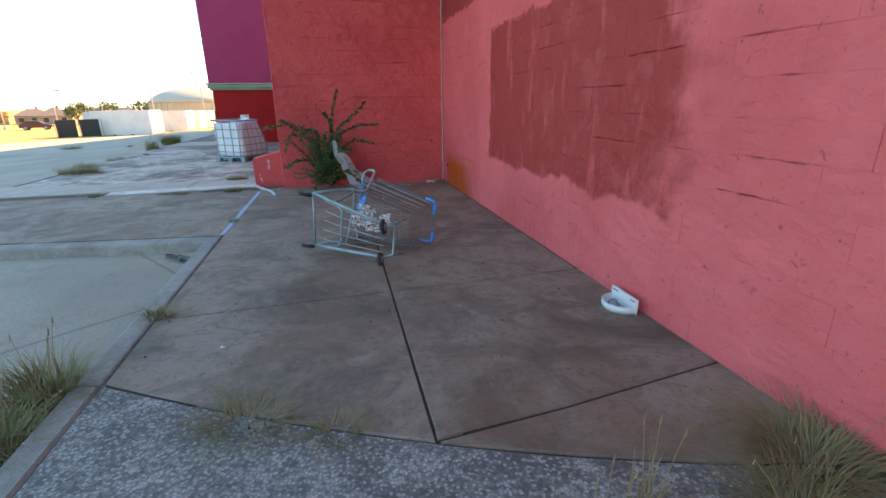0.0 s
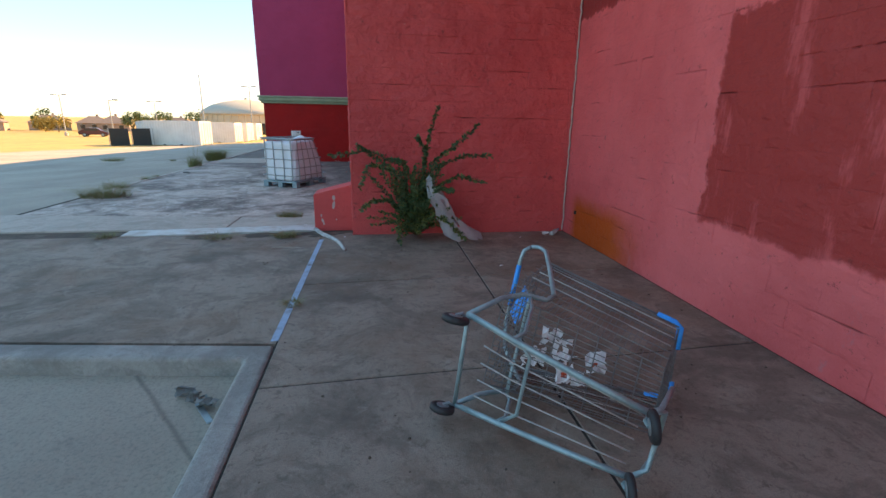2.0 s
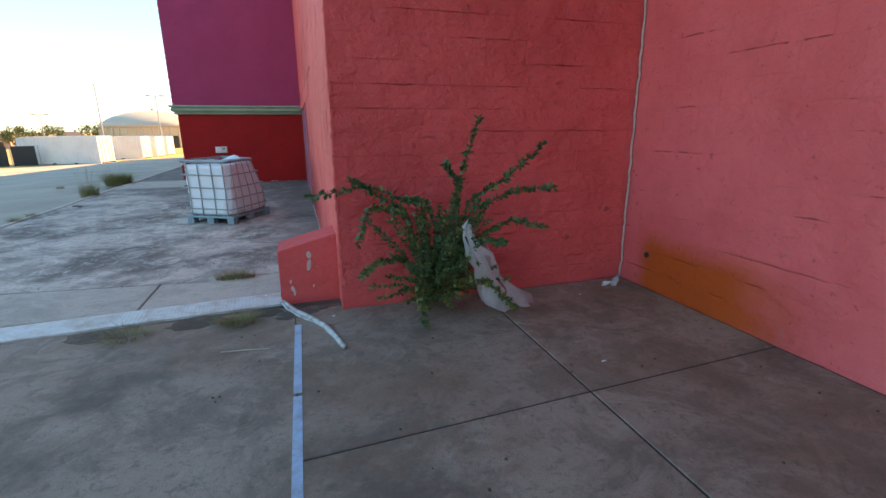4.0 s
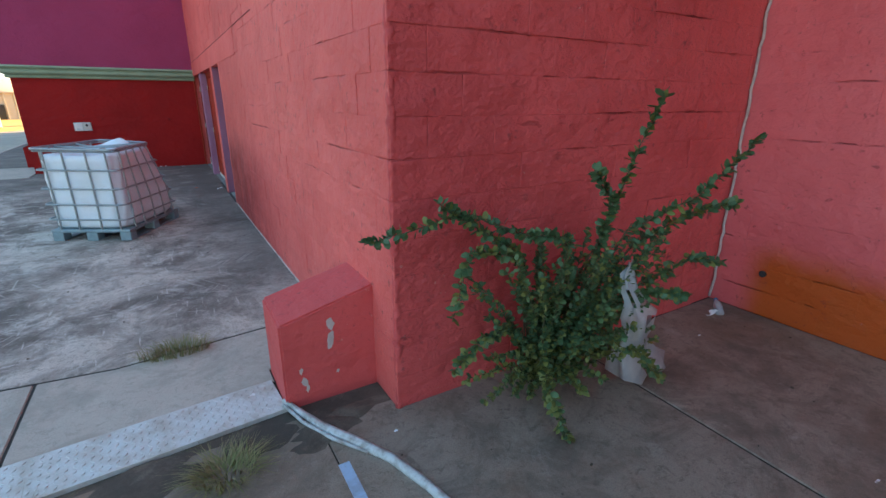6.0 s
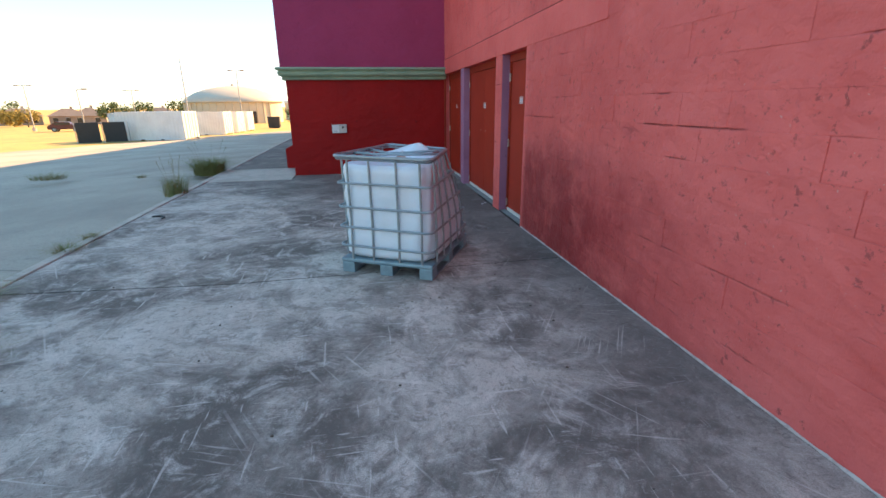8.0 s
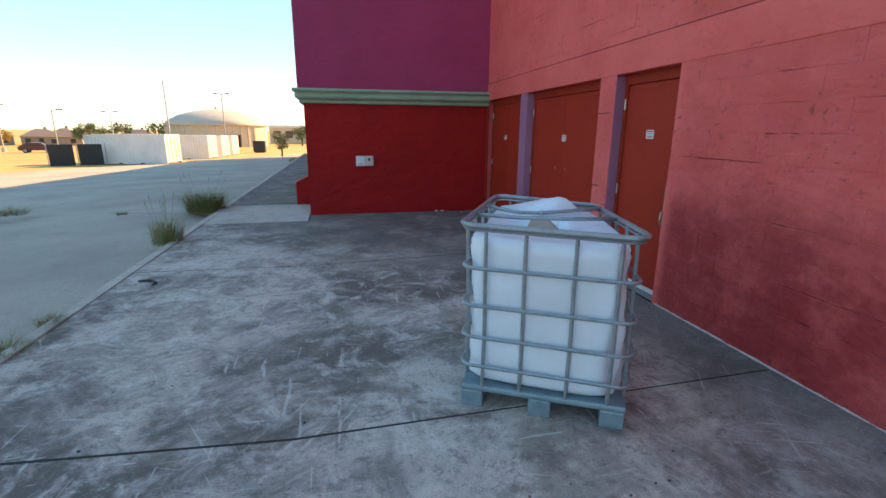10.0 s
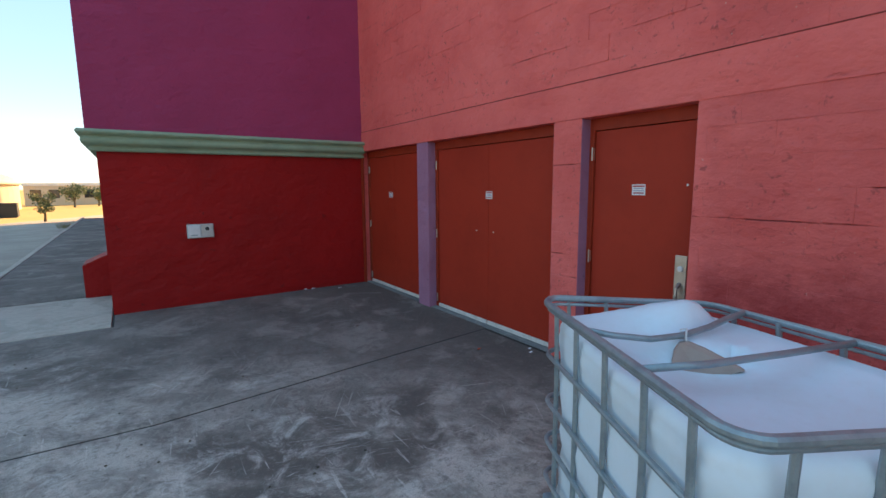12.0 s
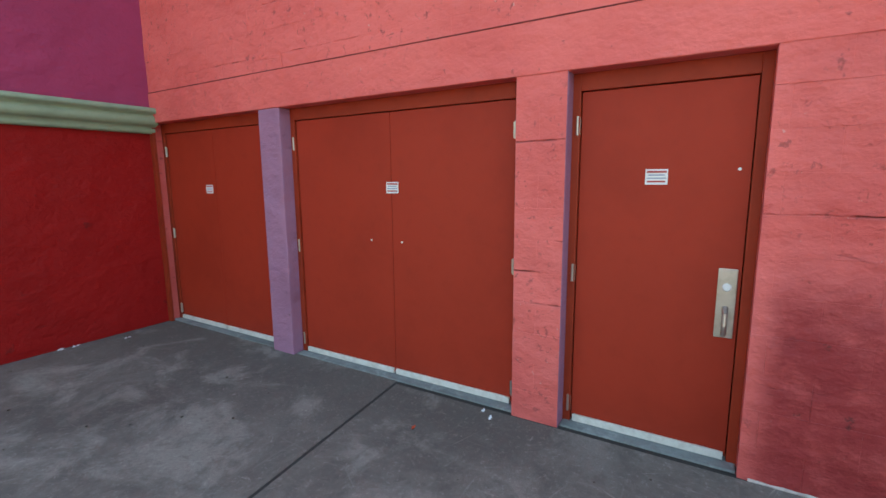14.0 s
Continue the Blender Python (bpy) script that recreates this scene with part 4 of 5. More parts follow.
bm = bmesh.new()
for k in range(15):
    w = 0.04 + 0.92 * k / 14
    tube(bm, [cm(0.0, ub(0), w), cm(1.0, ub(1), w)], 0.003, 4)
for k in range(9):
    tube(bm, [cm(k / 8, ub(k / 8), 0.04), cm(k / 8, ub(k / 8), 0.96)], 0.0035, 4)
tagged(part("basket_floor", bm, WIRE, cart), kind="stuff")
bm = bmesh.new()
for k in range(13):
    w = 0.04 + 0.92 * k / 12
    tube(bm, [cm(1.0, ub(1), w), cm(1.0, 1.0, w)], 0.0022, 4)
    tube(bm, [cm(0.02, ub(0), w), cm(0.0, 1.0, w)], 0.0022, 4)
for k in range(1, 8):
    u = ub(0.5) + (1 - ub(0.5)) * k / 8
    tube(bm, [cm(1.0, u, 0.02), cm(1.0, u, 0.98)], 0.003, 4), tube(bm, [cm(0.01, u, 0.02), cm(0.01, u, 0.98)], 0.003, 4)
tagged(part("basket_end_grid", bm, WIRE, cart), kind="stuff")
bm = bmesh.new()
for k in range(9):
    w = 0.14 + 0.72 * k / 8
    tube(bm, [cm(0.02, 0.62, w), cm(0.2, 0.66, w), cm(0.30, 0.98, w)], 0.0022, 4)
tagged(part("child_seat", bm, WIRE, cart), kind="stuff")
bm = bmesh.new()
q = [cm(*p) for p in ((-0.1, 0.97, 0.72), (-0.02, 0.91, 0.66), (-0.04, 0.86, 0.4), (-0.12, 0.88, 0.5))]
vs = [bm.verts.new(p) for p in q] + [bm.verts.new(p + Vector((0.005, -0.005, 0))) for p in q]
for f in ((0, 1, 2, 3), (7, 6, 5, 4), (0, 4, 5, 1), (1, 5, 6, 2), (2, 6, 7, 3), (3, 7, 4, 0)):
    bm.faces.new([vs[i] for i in f])
part("seat_flap", bm, BLUE, cart, "bright blue plastic seat flap")
for l, w, fix in ((0.0, 0.0, False), (0.0, 1.0, False), (1.0, 0.0, True), (1.0, 1.0, True)):
    c = cm(l, 0.0, w)
    out = (cm(l, 0.0, w) - cm(l, 0.3, w)).normalized()
    hub = c + out * 0.05 + (Vector((-0.02, 0.015, 0)) if not fix else Vector((0.02, -0.02, 0)))
    axis = Vector((0.25, 0.2, 1.0)).normalized() if not fix else Vector((0.15, -0.1, 0.25 + 0.8 * w)).normalized()
    if fix:
        axis = Vector((0.92, -0.36, 0.12)).normalized()
    m = Matrix.Translation(hub) @ axis.to_track_quat("Z", "Y").to_matrix().to_4x4()
    fork = part("caster_fork", tubes([[c, c.lerp(hub, 0.4) + axis * 0.022, hub + axis * 0.02], [c, c.lerp(hub, 0.4) - axis * 0.022, hub - axis * 0.02]], 0.008, 6), CART, cart)
    wh = part("wheel", lathe(bmesh.new(), [(0.02, -0.015), (0.056, -0.017), (0.066, -0.011), (0.068, 0.0), (0.066, 0.011), (0.056, 0.017), (0.02, 0.015)], 24, m), BLACK, cart, "dark rubber wheel", True)
    part("rim", lathe(bmesh.new(), [(0.012, -0.020), (0.034, -0.018), (0.034, 0.018), (0.012, 0.020)], 16, m), GALV, wh)


# ---- crumpled plastic: litter, the bag in the bush ----
BAG = simple("thin_white_plastic_film", (0.66, 0.68, 0.72), 0.3, c2=(0.46, 0.50, 0.56), scale=14, bump=0.5)
BAG.node_tree.nodes["Principled BSDF"].inputs["Alpha"].default_value = 0.55
PAPER = simple("white_paper_scrap", (0.80, 0.82, 0.85), 0.7, c2=(0.60, 0.62, 0.66), scale=30, bump=0.2)
RED_BIT = simple("red_orange_print_scrap", (0.6, 0.08, 0.03), 0.5)


def crumple(bm, c, size, seed, cells=7, squash=(1, 1, 1)):
    """A crumpled sheet: a folded grid with sharp random creases and torn corners."""
    rnd = random.Random(seed)
    g = {}
    for i in range(cells):
        for j in range(cells):
            u, v = i / (cells - 1) - 0.5, j / (cells - 1) - 0.5
            p = Vector((u * size * squash[0] * 1.4, math.sin(v * 5 + seed) * size * 0.3 * squash[1], v * size * squash[2] * 1.4))
            p += Vector((rnd.uniform(-1, 1), rnd.uniform(-1, 1), rnd.uniform(-1, 1))) * size * 0.17
            g[i, j] = bm.verts.new(Vector(c) + p)
    for i in range(cells - 1):
        for j in range(cells - 1):
            if rnd.random() > 0.14:
                bm.faces.new((g[i, j], g[i + 1, j], g[i + 1, j + 1], g[i, j + 1]))


for i, (p, s) in enumerate((((2.15, 5.35, 0.29), 0.085), ((2.22, 5.31, 0.43), 0.075), ((2.42, 5.17, 0.32), 0.085), ((2.27, 5.20, 0.26), 0.08), ((2.29, 5.27, 0.37), 0.085), ((2.34, 5.19, 0.24), 0.06))):
    bm, p = bmesh.new(), Vector(p)
    crumple(bm, p, s, i + 3, 6)
    wad = tagged(part("paper_wad", bm, PAPER), label="torn white paper caught in the cart's wires", category="litter", group="litter in the cart")
    if i in (2, 3):
        bm = bmesh.new()
        crumple(bm, (p.x - 0.02, p.y - 0.03, p.z + 0.01), s * 0.3, i + 20, 4)
        part("printed_scrap", bm, RED_BIT, wad, "red printed scrap")

# ---- shrub against the alcove wall ----
LEAF = simple("dull_green_leaf", (0.055, 0.13, 0.06), 0.55, c2=(0.095, 0.15, 0.045), scale=5, bump=0)
LEAF_DRY = simple("yellow_green_leaf", (0.17, 0.19, 0.05), 0.6, c2=(0.10, 0.12, 0.04), scale=6, bump=0)
STEM = simple("brown_green_stem", (0.11, 0.09, 0.05), 0.8)
shrub = thing("shrub", "wild green shrub with long leafy shoots against the wall", "shrub")
rs = random.Random(5)
leaves = {False: bmesh.new(), True: bmesh.new()}


def leaf(bm, p, d, up, size):
    s = d.cross(up)
    if s.length < 1e-3:
        return
    s.normalize()
    n = s.cross(d)
    a = [p, p + d * size * 0.35 + s * size * 0.3 + n * size * 0.06, p + d * size * 0.75 + s * size * 0.26, p + d * size, p + d * size * 0.75 - s * size * 0.26, p + d * size * 0.35 - s * size * 0.3 + n * size * 0.06]
    bm.faces.new([bm.verts.new(v) for v in a])


def lean_out(p):
    """The shoots on the open side lean out from the wall."""
    p = Vector(p)
    w = 0.19 * max(0.0, min(1.0, (p.x - 1.4) / 1.2)) * max(0.0, min(1.0, p.z / 0.5))
    return p.lerp(Vector((0.38, 6.97, 1.65)), w)


def shoot(pts, r0, density, size, dry):
    pts = [lean_out(p) for p in pts]
    fine = []
    for a, b in zip(pts, pts[1:]):
        fine += [a.lerp(b, i / 8) + Vector((rs.uniform(-1, 1), rs.uniform(-1, 1), rs.uniform(-1, 1))) * 0.006 for i in range(8)]
    fine.append(pts[-1])
    part("branch", tube(bmesh.new(), fine, [r0 * (1 - 0.8 * i / len(fine)) for i in range(len(fine))], 5), STEM, shrub)
    for i in range(4, len(fine) - 1):
        d = (fine[i + 1] - fine[i]).normalized()
        for k in range(density):
            out = Vector((rs.uniform(-1, 1), rs.uniform(-1, 0.6), rs.uniform(-0.7, 1)))
            out = (out - d * out.dot(d) * 0.5).normalized()
            p = fine[i].lerp(fine[i + 1], rs.random())
            leaf(leaves[rs.random() < dry], p, (out + d * 0.5).normalized(), Vector((rs.uniform(-1, 1), rs.uniform(-1, 1), 1)).normalized(), size * rs.uniform(0.6, 1.25))


root = (1.88, 9.38, 0.0)
tips = [((2.12, 9.25, 0.9), (2.24, 9.2, 1.3), (2.41, 9.2, 1.72), 0.1), ((2.3, 9.22, 0.95), (2.7, 9.1, 1.15), (3.05, 9.0, 1.49), 0.1), ((2.3, 9.2, 0.85), (2.85, 9.2, 1.02), (3.3, 9.18, 1.02), 0.2),
        ((2.3, 9.2, 0.55), (2.8, 9.15, 0.72), (3.2, 9.15, 0.62), 0.3), ((2.15, 9.25, 0.9), (2.15, 9.2, 1.15), (1.99, 9.18, 1.33), 0.1), ((1.75, 9.25, 0.95), (1.25, 9.2, 1.17), (0.74, 9.2, 1.10), 0.15),
        ((1.6, 9.25, 0.9), (1.3, 9.2, 1.1), (1.09, 9.18, 1.24), 0.25), ((1.6, 9.2, 0.9), (1.25, 9.15, 1.0), (1.12, 9.1, 0.7), 0.3), ((1.55, 9.2, 0.5), (1.3, 9.1, 0.55), (1.13, 9.1, 0.42), 0.4),
        ((1.7, 9.1, 0.35), (1.6, 8.95, 0.25), (1.62, 8.78, 0.03), 0.6), ((2.1, 9.1, 0.35), (2.35, 9.0, 0.22), (2.5, 8.88, 0.04), 0.7), ((1.9, 9.2, 0.7), (1.75, 9.1, 1.02), (1.5, 9.05, 1.06), 0.15), ((2.2, 9.2, 0.5), (2.5, 9.15, 0.55), (2.72, 9.1, 0.5), 0.3)]
for a, b, c, dry in tips:
    shoot([root, a, b, c], 0.008, 10, 0.046, dry)
for i in range(140):
    a = rs.uniform(0, 2 * math.pi)
    rr, h = rs.uniform(0.12, 0.62), rs.uniform(0.08, 0.98)
    end = Vector((1.9 + rr * 1.2 * math.cos(a), 9.14 + min(0.25, 0.4 * rr * math.sin(a)), h))
    mid = Vector(root).lerp(end, 0.5) + Vector((0, -0.05, 0.1))
    shoot([root, mid, end], 0.005, 8, 0.034, 0.25 if h > 0.4 else 0.6)
for dry, bm in leaves.items():
    ob = part("leaves", bm, LEAF_DRY if dry else LEAF, shrub, "yellowing leaves" if dry else "")
    tagged(ob, kind="stuff")
bag = bmesh.new()
rb = random.Random(5)
rings = []
spine = [((2.25, 9.12, 0.79), 0.012), ((2.24, 9.12, 0.72), 0.045), ((2.25, 9.11, 0.63), 0.05), ((2.32, 9.1, 0.54), 0.075), ((2.38, 9.1, 0.44), 0.10), ((2.40, 9.09, 0.34), 0.095), ((2.38, 9.08, 0.25), 0.11), ((2.41, 9.06, 0.15), 0.17), ((2.48, 9.04, 0.07), 0.21), ((2.52, 9.02, 0.016), 0.20)]
for centre, r in spine:
    cx, cy, cz = lean_out(centre)
    ring = []
    for j in range(18):
        a = 2 * math.pi * j / 18
        rr = r * (1 + 0.45 * math.sin(5 * a + cz * 9) * rb.uniform(0.3, 1) + rb.uniform(-0.2, 0.2))
        ring.append(bag.verts.new((cx + rr * math.cos(a), cy + 0.45 * rr * math.sin(a), max(0.006, cz + rb.uniform(-0.02, 0.02)))))
    rings.append(ring)
for u, v in zip(rings, rings[1:]):
    for j in range(18):
        if rb.random() > 0.08:
            bag.faces.new((u[j], u[(j + 1) % 18], v[(j + 1) % 18], v[j]))
tagged(part("plastic_bag", bag, BAG, None, "", True), label="torn translucent white plastic bag hanging in the shrub", category="plastic bag")

# ---- small things round the alcove ----
CAULK = simple("dirty_white_caulk", (0.55, 0.46, 0.43), 0.8, c2=(0.32, 0.22, 0.2), scale=16)
rs = random.Random(8)
pts = [(XR - 0.02 + rs.uniform(-0.007, 0.007), YB - 0.02 + rs.uniform(-0.007, 0.007), 0.02 + 0.06 * i) for i in range(95)]
tagged(part("corner_cable", tube(bmesh.new(), pts, 0.011, 6), CAULK, None, "", True), label="dirty white cable hanging down the inside corner", category="cable")
bottle = thing("bottle", "crushed clear plastic bottle with a blue cap on the slab", "bottle", pose(3.86, 9.28, 0.035, 0, 80, 40))
part("body", lathe(bmesh.new(), [(0.02, -0.09), (0.033, -0.085), (0.030, -0.03), (0.034, 0.02), (0.026, 0.06), (0.013, 0.085), (0.013, 0.10)], 14), BAG, bottle, "", True)
part("cap", lathe(bmesh.new(), [(0.016, 0.10), (0.016, 0.12), (0.012, 0.122)], 12), simple("blue_cap", (0.05, 0.25, 0.5), 0.4), bottle, "blue cap")
bm = bmesh.new()
crumple(bm, (3.72, 9.25, 0.03), 0.06, 61, 5, (1.2, 1, 0.5))
tagged(part("paper_scrap", bm, PAPER), label="crumpled pale paper scrap by the wall corner", category="litter")
bm = lathe(bmesh.new(), [(0.016, -0.002), (0.026, 0.0), (0.026, 0.018), (0.016, 0.02)], 16, Matrix.Translation((XR - 0.001, 9.1, 0.35)) @ Matrix.Rotation(radians(-90), 4, "Y"))
tagged(part("pipe_stub", bm, BLACK), label="short black pipe stub in the red wall", category="pipe")

FIX = simple("pale_white_plastic", (0.74, 0.77, 0.80), 0.45, c2=(0.52, 0.56, 0.60), scale=9)
fx_t = thing("broken_light_fixture", "broken white half round wall light fixture on the slab", "light fixture", pose(XR - 0.08, 3.25, 0.0) @ Matrix.Scale(0.79, 4))
bm = bmesh.new()
n = 18
pr = [(0.15, 0.008), (0.185, 0.0), (0.20, 0.03), (0.20, 0.07), (0.185, 0.075), (0.18, 0.035), (0.15, 0.022)]
rr = [[bm.verts.new((-r * math.sin(math.pi * j / n) * 1.05, r * math.cos(math.pi * j / n), z)) for j in range(n + 1)] for r, z in pr]
for u, v in zip(rr, rr[1:]):
    for j in range(n):
        bm.faces.new((u[j], u[j + 1], v[j + 1], v[j]))
part("half_round_tray", bm, FIX, fx_t, "", True)
bm = bmesh.new()
vv = [bm.verts.new((-0.15 * math.sin(math.pi * j / n) * 1.05, 0.15 * math.cos(math.pi * j / n), 0.012)) for j in range(n + 1)]
bm.faces.new(vv)
part("tray_floor", bm, simple("grey_dusty_plastic", (0.3, 0.33, 0.35), 0.6), fx_t)
bm = rbox(-0.012, 0.008, -0.2, 0.2, 0.0, 0.15, 0.006)
plate = part("back_plate", bm, FIX, fx_t)
for y in (-0.14, 0.13):
    part("slot", rbox(-0.0145, -0.012, y - 0.035, y + 0.035, 0.118, 0.128, 0), BLACK, plate)
bm = lathe(bmesh.new(), [(0.055, 0.0), (0.05, 0.02), (0.035, 0.04), (0.034, 0.055), (0.026, 0.055), (0.026, 0.03)], 18, Matrix.Translation((-0.10, 0.02, 0.02)))
part("lamp_socket", bm, simple("glassy_grey", (0.25, 0.3, 0.32), 0.2), fx_t, "glassy grey lamp socket", True)

# steel plate over the gutter, with raised lozenges
PLATE = simple("worn_white_steel_plate", (0.62, 0.63, 0.62), 0.5, 0.2, c2=(0.34, 0.23, 0.15), scale=4, bump=0.1, amt=0.6)
plate = thing("gutter_plate", "pale worn steel checker plate along the gutter", "metal plate", Matrix.Translation((0, 0, 0)) @ pose(0.455, 9.82, 0.0, 0, 0, 4.2))
part("sheet", rbox(-2.5, 0.0, -0.03, 0.30, -0.03, 0.014, 0.003), PLATE, plate)
bm = bmesh.new()
for i in range(74):
    for j in range(9):
        cx, cy, a = -2.47 + i * 0.0335, -0.008 + j * 0.0345, radians(45 if (i + j) % 2 else -45)
        ca, sa = math.cos(a), math.sin(a)
        q = [(0.013, 0), (0, 0.0045), (-0.013, 0), (0, -0.0045)]
        lo = [bm.verts.new((cx + x * ca - y * sa, cy + x * sa + y * ca, 0.0142)) for x, y in q]
        hi = [bm.verts.new((cx + (x * ca - y * sa) * 0.5, cy + (x * sa + y * ca) * 0.5, 0.0175)) for x, y in q]
        bm.faces.new(hi)
        for k in range(4):
            bm.faces.new((lo[k], lo[(k + 1) % 4], hi[(k + 1) % 4], hi[k]))
tagged(part("tread_pattern", bm, PLATE, plate), kind="stuff")

HOSE = simple("dirty_white_hose", (0.50, 0.54, 0.56), 0.6, c2=(0.22, 0.2, 0.18), scale=18, amt=0.8)
pts = [(0.45, 9.84, 0.035), (0.52, 9.67, 0.02), (0.58, 9.53, 0.016), (0.69, 9.34, 0.016), (0.80, 9.14, 0.016), (0.875, 8.9, 0.016), (0.928, 8.66, 0.016)]
hose = thing("hose", "flattened dirty white hose lying over the slab edge", "hose")
part("strand", tube(bmesh.new(), pts, [0.014, 0.02, 0.024, 0.026, 0.024, 0.023, 0.02], 8, False, 0.8), HOSE, hose, "", True)
part("strand", tube(bmesh.new(), [(0.44, 9.80, 0.03), (0.50, 9.62, 0.016), (0.60, 9.42, 0.012), (0.72, 9.24, 0.012)], 0.010, 6), HOSE, hose, "", True)

bm = bmesh.new()
rk = random.Random(44)
for cx, cy, r, h in ((0.60, 9.52, 0.15, 0.016), (0.76, 9.60, 0.11, 0.012), (0.50, 9.44, 0.08, 0.008), (0.25, 9.60, 0.16, 0.008), (-0.25, 9.58, 0.2, 0.008), (-0.9, 9.54, 0.22, 0.008)):
    rings = []
    for f, z in ((1.0, -0.004), (0.75, 0.45), (0.4, 0.85)):
        rings.append([bm.verts.new((cx + 1.3 * f * r * math.cos(a) * rk.uniform(0.7, 1.2), cy + 0.7 * f * r * math.sin(a) * rk.uniform(0.7, 1.2), z * h)) for a in [i * math.pi / 9 for i in range(18)]])
    for u, v in zip(rings, rings[1:]):
        for j in range(18):
            bm.faces.new((u[j], u[(j + 1) % 18], v[(j + 1) % 18], v[j]))
    bm.faces.new(rings[-1])
tagged(part("soil", bm, DIRT, None, "", True), label="dark loose soil lying along the gutter and hose", category="soil", kind="stuff")

# ---- weeds ----
DRY = simple("dry_straw_grass", (0.30, 0.24, 0.12), 0.8, c2=(0.16, 0.13, 0.065), scale=20, bump=0)
GREEN_GRASS = simple("olive_green_grass", (0.16, 0.19, 0.06), 0.7, c2=(0.25, 0.23, 0.09), scale=12, bump=0)


def tuft(x, y, z, r, h, n, seed, dry=0.5, lean=0.6, stalks=0, label="tuft of dry and green grass growing from a joint", long=1.0):
    """Bent tapering blades fanning out of one root."""
    rnd = random.Random(seed)
    t = thing("grass_tuft", label, "grass", group="weeds in the paving")
    made = {False: bmesh.new(), True: bmesh.new()}
    for i in range(int(n * 1.7)):
        bm = made[rnd.random() < dry]
        a, q = rnd.uniform(0, 2 * math.pi), rnd.random() ** 0.5 * r * 0.55
        bx, by = x + q * math.cos(a) * long, y + q * math.sin(a)
        b = a + rnd.uniform(-0.8, 0.8)
        hh, out, w = h * rnd.uniform(0.35, 1.0), r * lean * rnd.uniform(0.1, 1.0), rnd.uniform(0.0014, 0.003) * (1 + 2.2 * h)
        px, py = -math.sin(b) * w, math.cos(b) * w
        prev = None
        for k in range(4):
            f = k / 3
            c = (bx + math.cos(b) * out * f * f, by + math.sin(b) * out * f * f, z + hh * (f - 0.28 * f * f * f))
            wd = 1 - 0.88 * f
            pair = (bm.verts.new((c[0] - px * wd, c[1] - py * wd, c[2])), bm.verts.new((c[0] + px * wd, c[1] + py * wd, c[2])))
            if prev:
                bm.faces.new((prev[0], prev[1], pair[1], pair[0]))
            prev = pair
    for d, bm in made.items():
        tagged(part("blades", bm, DRY if d else GREEN_GRASS, t), kind="stuff")
    for i in range(stalks):
        a, q = rnd.uniform(0, 2 * math.pi), rnd.uniform(0.1, 0.8) * r
        tip = Vector((x + q * math.cos(a), y + q * math.sin(a), z + h * rnd.uniform(1.0, 1.45)))
        base = Vector((x, y, z)).lerp(Vector((tip.x, tip.y, z)), 0.3)
        st = part("stalk", tube(bmesh.new(), [base, base.lerp(tip, 0.5) + Vector((0, 0, 0.03)), tip], [0.0025, 0.002, 0.0015], 5), DRY, t)
        bm = bmesh.new()
        tube(bm, [tip - Vector((0, 0, 0.07 * h)), tip - Vector((0, 0, 0.02)), tip + Vector((0.004, 0, 0.05 * h))], [0.002, 0.005 * (0.5 + h), 0.001], 6)
        part("seed_head", bm, DRY, st)


T = tuft
T(0.24, 3.15, -0.13, 0.34, 0.36, 420, 1, 0.6, 1.0, 6, "large clump of dry grass against the kerb")
T(0.22, 2.72, -0.13, 0.32, 0.32, 320, 2, 0.65, 1.1, 4, "large clump of dry grass against the kerb")
T(0.12, 2.3, -0.13, 0.3, 0.3, 220, 31, 0.7, 1.1, 3, "large clump of dry grass against the kerb")
T(0.58, 3.98, 0.0, 0.16, 0.10, 110, 3, 0.6, 1.3)
T(1.42, 2.56, -0.01, 0.24, 0.10, 160, 4, 0.85, 1.4, 0, "flattened dry grass growing from the curved joint", 1.5)
T(1.85, 2.36, -0.01, 0.17, 0.08, 90, 5, 0.85, 1.4, 0, "flattened dry grass growing from the curved joint", 1.5)
T(3.84, 1.66, -0.01, 0.34, 0.22, 420, 6, 0.85, 1.5, 3, "large dry grass clump at the foot of the wall")
T(3.55, 1.45, -0.01, 0.3, 0.18, 260, 7, 0.85, 1.5, 2, "large dry grass clump at the foot of the wall")
T(3.0, 1.62, -0.01, 0.16, 0.34, 20, 8, 1.0, 0.9, 3, "thin pale dry grass stalks with seed heads")
T(2.72, 1.5, -0.01, 0.16, 0.34, 16, 9, 1.0, 0.9, 3, "thin pale dry grass stalks with seed heads")
T(-3.9, 13.0, 0.0, 0.55, 0.30, 420, 10, 0.55, 1.0, 2, "broad yellow green grass clump at the apron's edge", 1.4)
T(-4.3, 14.25, 0.0, 0.4, 0.22, 220, 11, 0.6, 1.0)
T(-4.42, 19.35, -0.03, 0.36, 0.56, 170, 12, 0.2, 0.8, 9, "upright green weed with brown seed heads")
T(-4.66, 22.3, -0.05, 0.62, 0.62, 620, 13, 0.08, 1.0, 6, "bushy bright green weed beside the edging")
T(-4.34, 15.75, 0.0, 0.26, 0.13, 140, 14, 0.6, 1.2, 0, "low grass along the concrete edging", 0.7)
T(-4.35, 16.3, 0.0, 0.18, 0.11, 90, 15, 0.5, 1.2, 0, "low grass along the concrete edging", 0.7)
T(-8.9, 23.5, -0.2, 0.55, 0.26, 260, 16, 0.6, 1.0, 0, "low grass mound in a crack of the lot", 1.3)
T(-0.06, 10.78, 0.012, 0.15, 0.13, 260, 17, 0.75, 0.8, 0, "tuft of dry and green grass growing from a joint", 2.6)
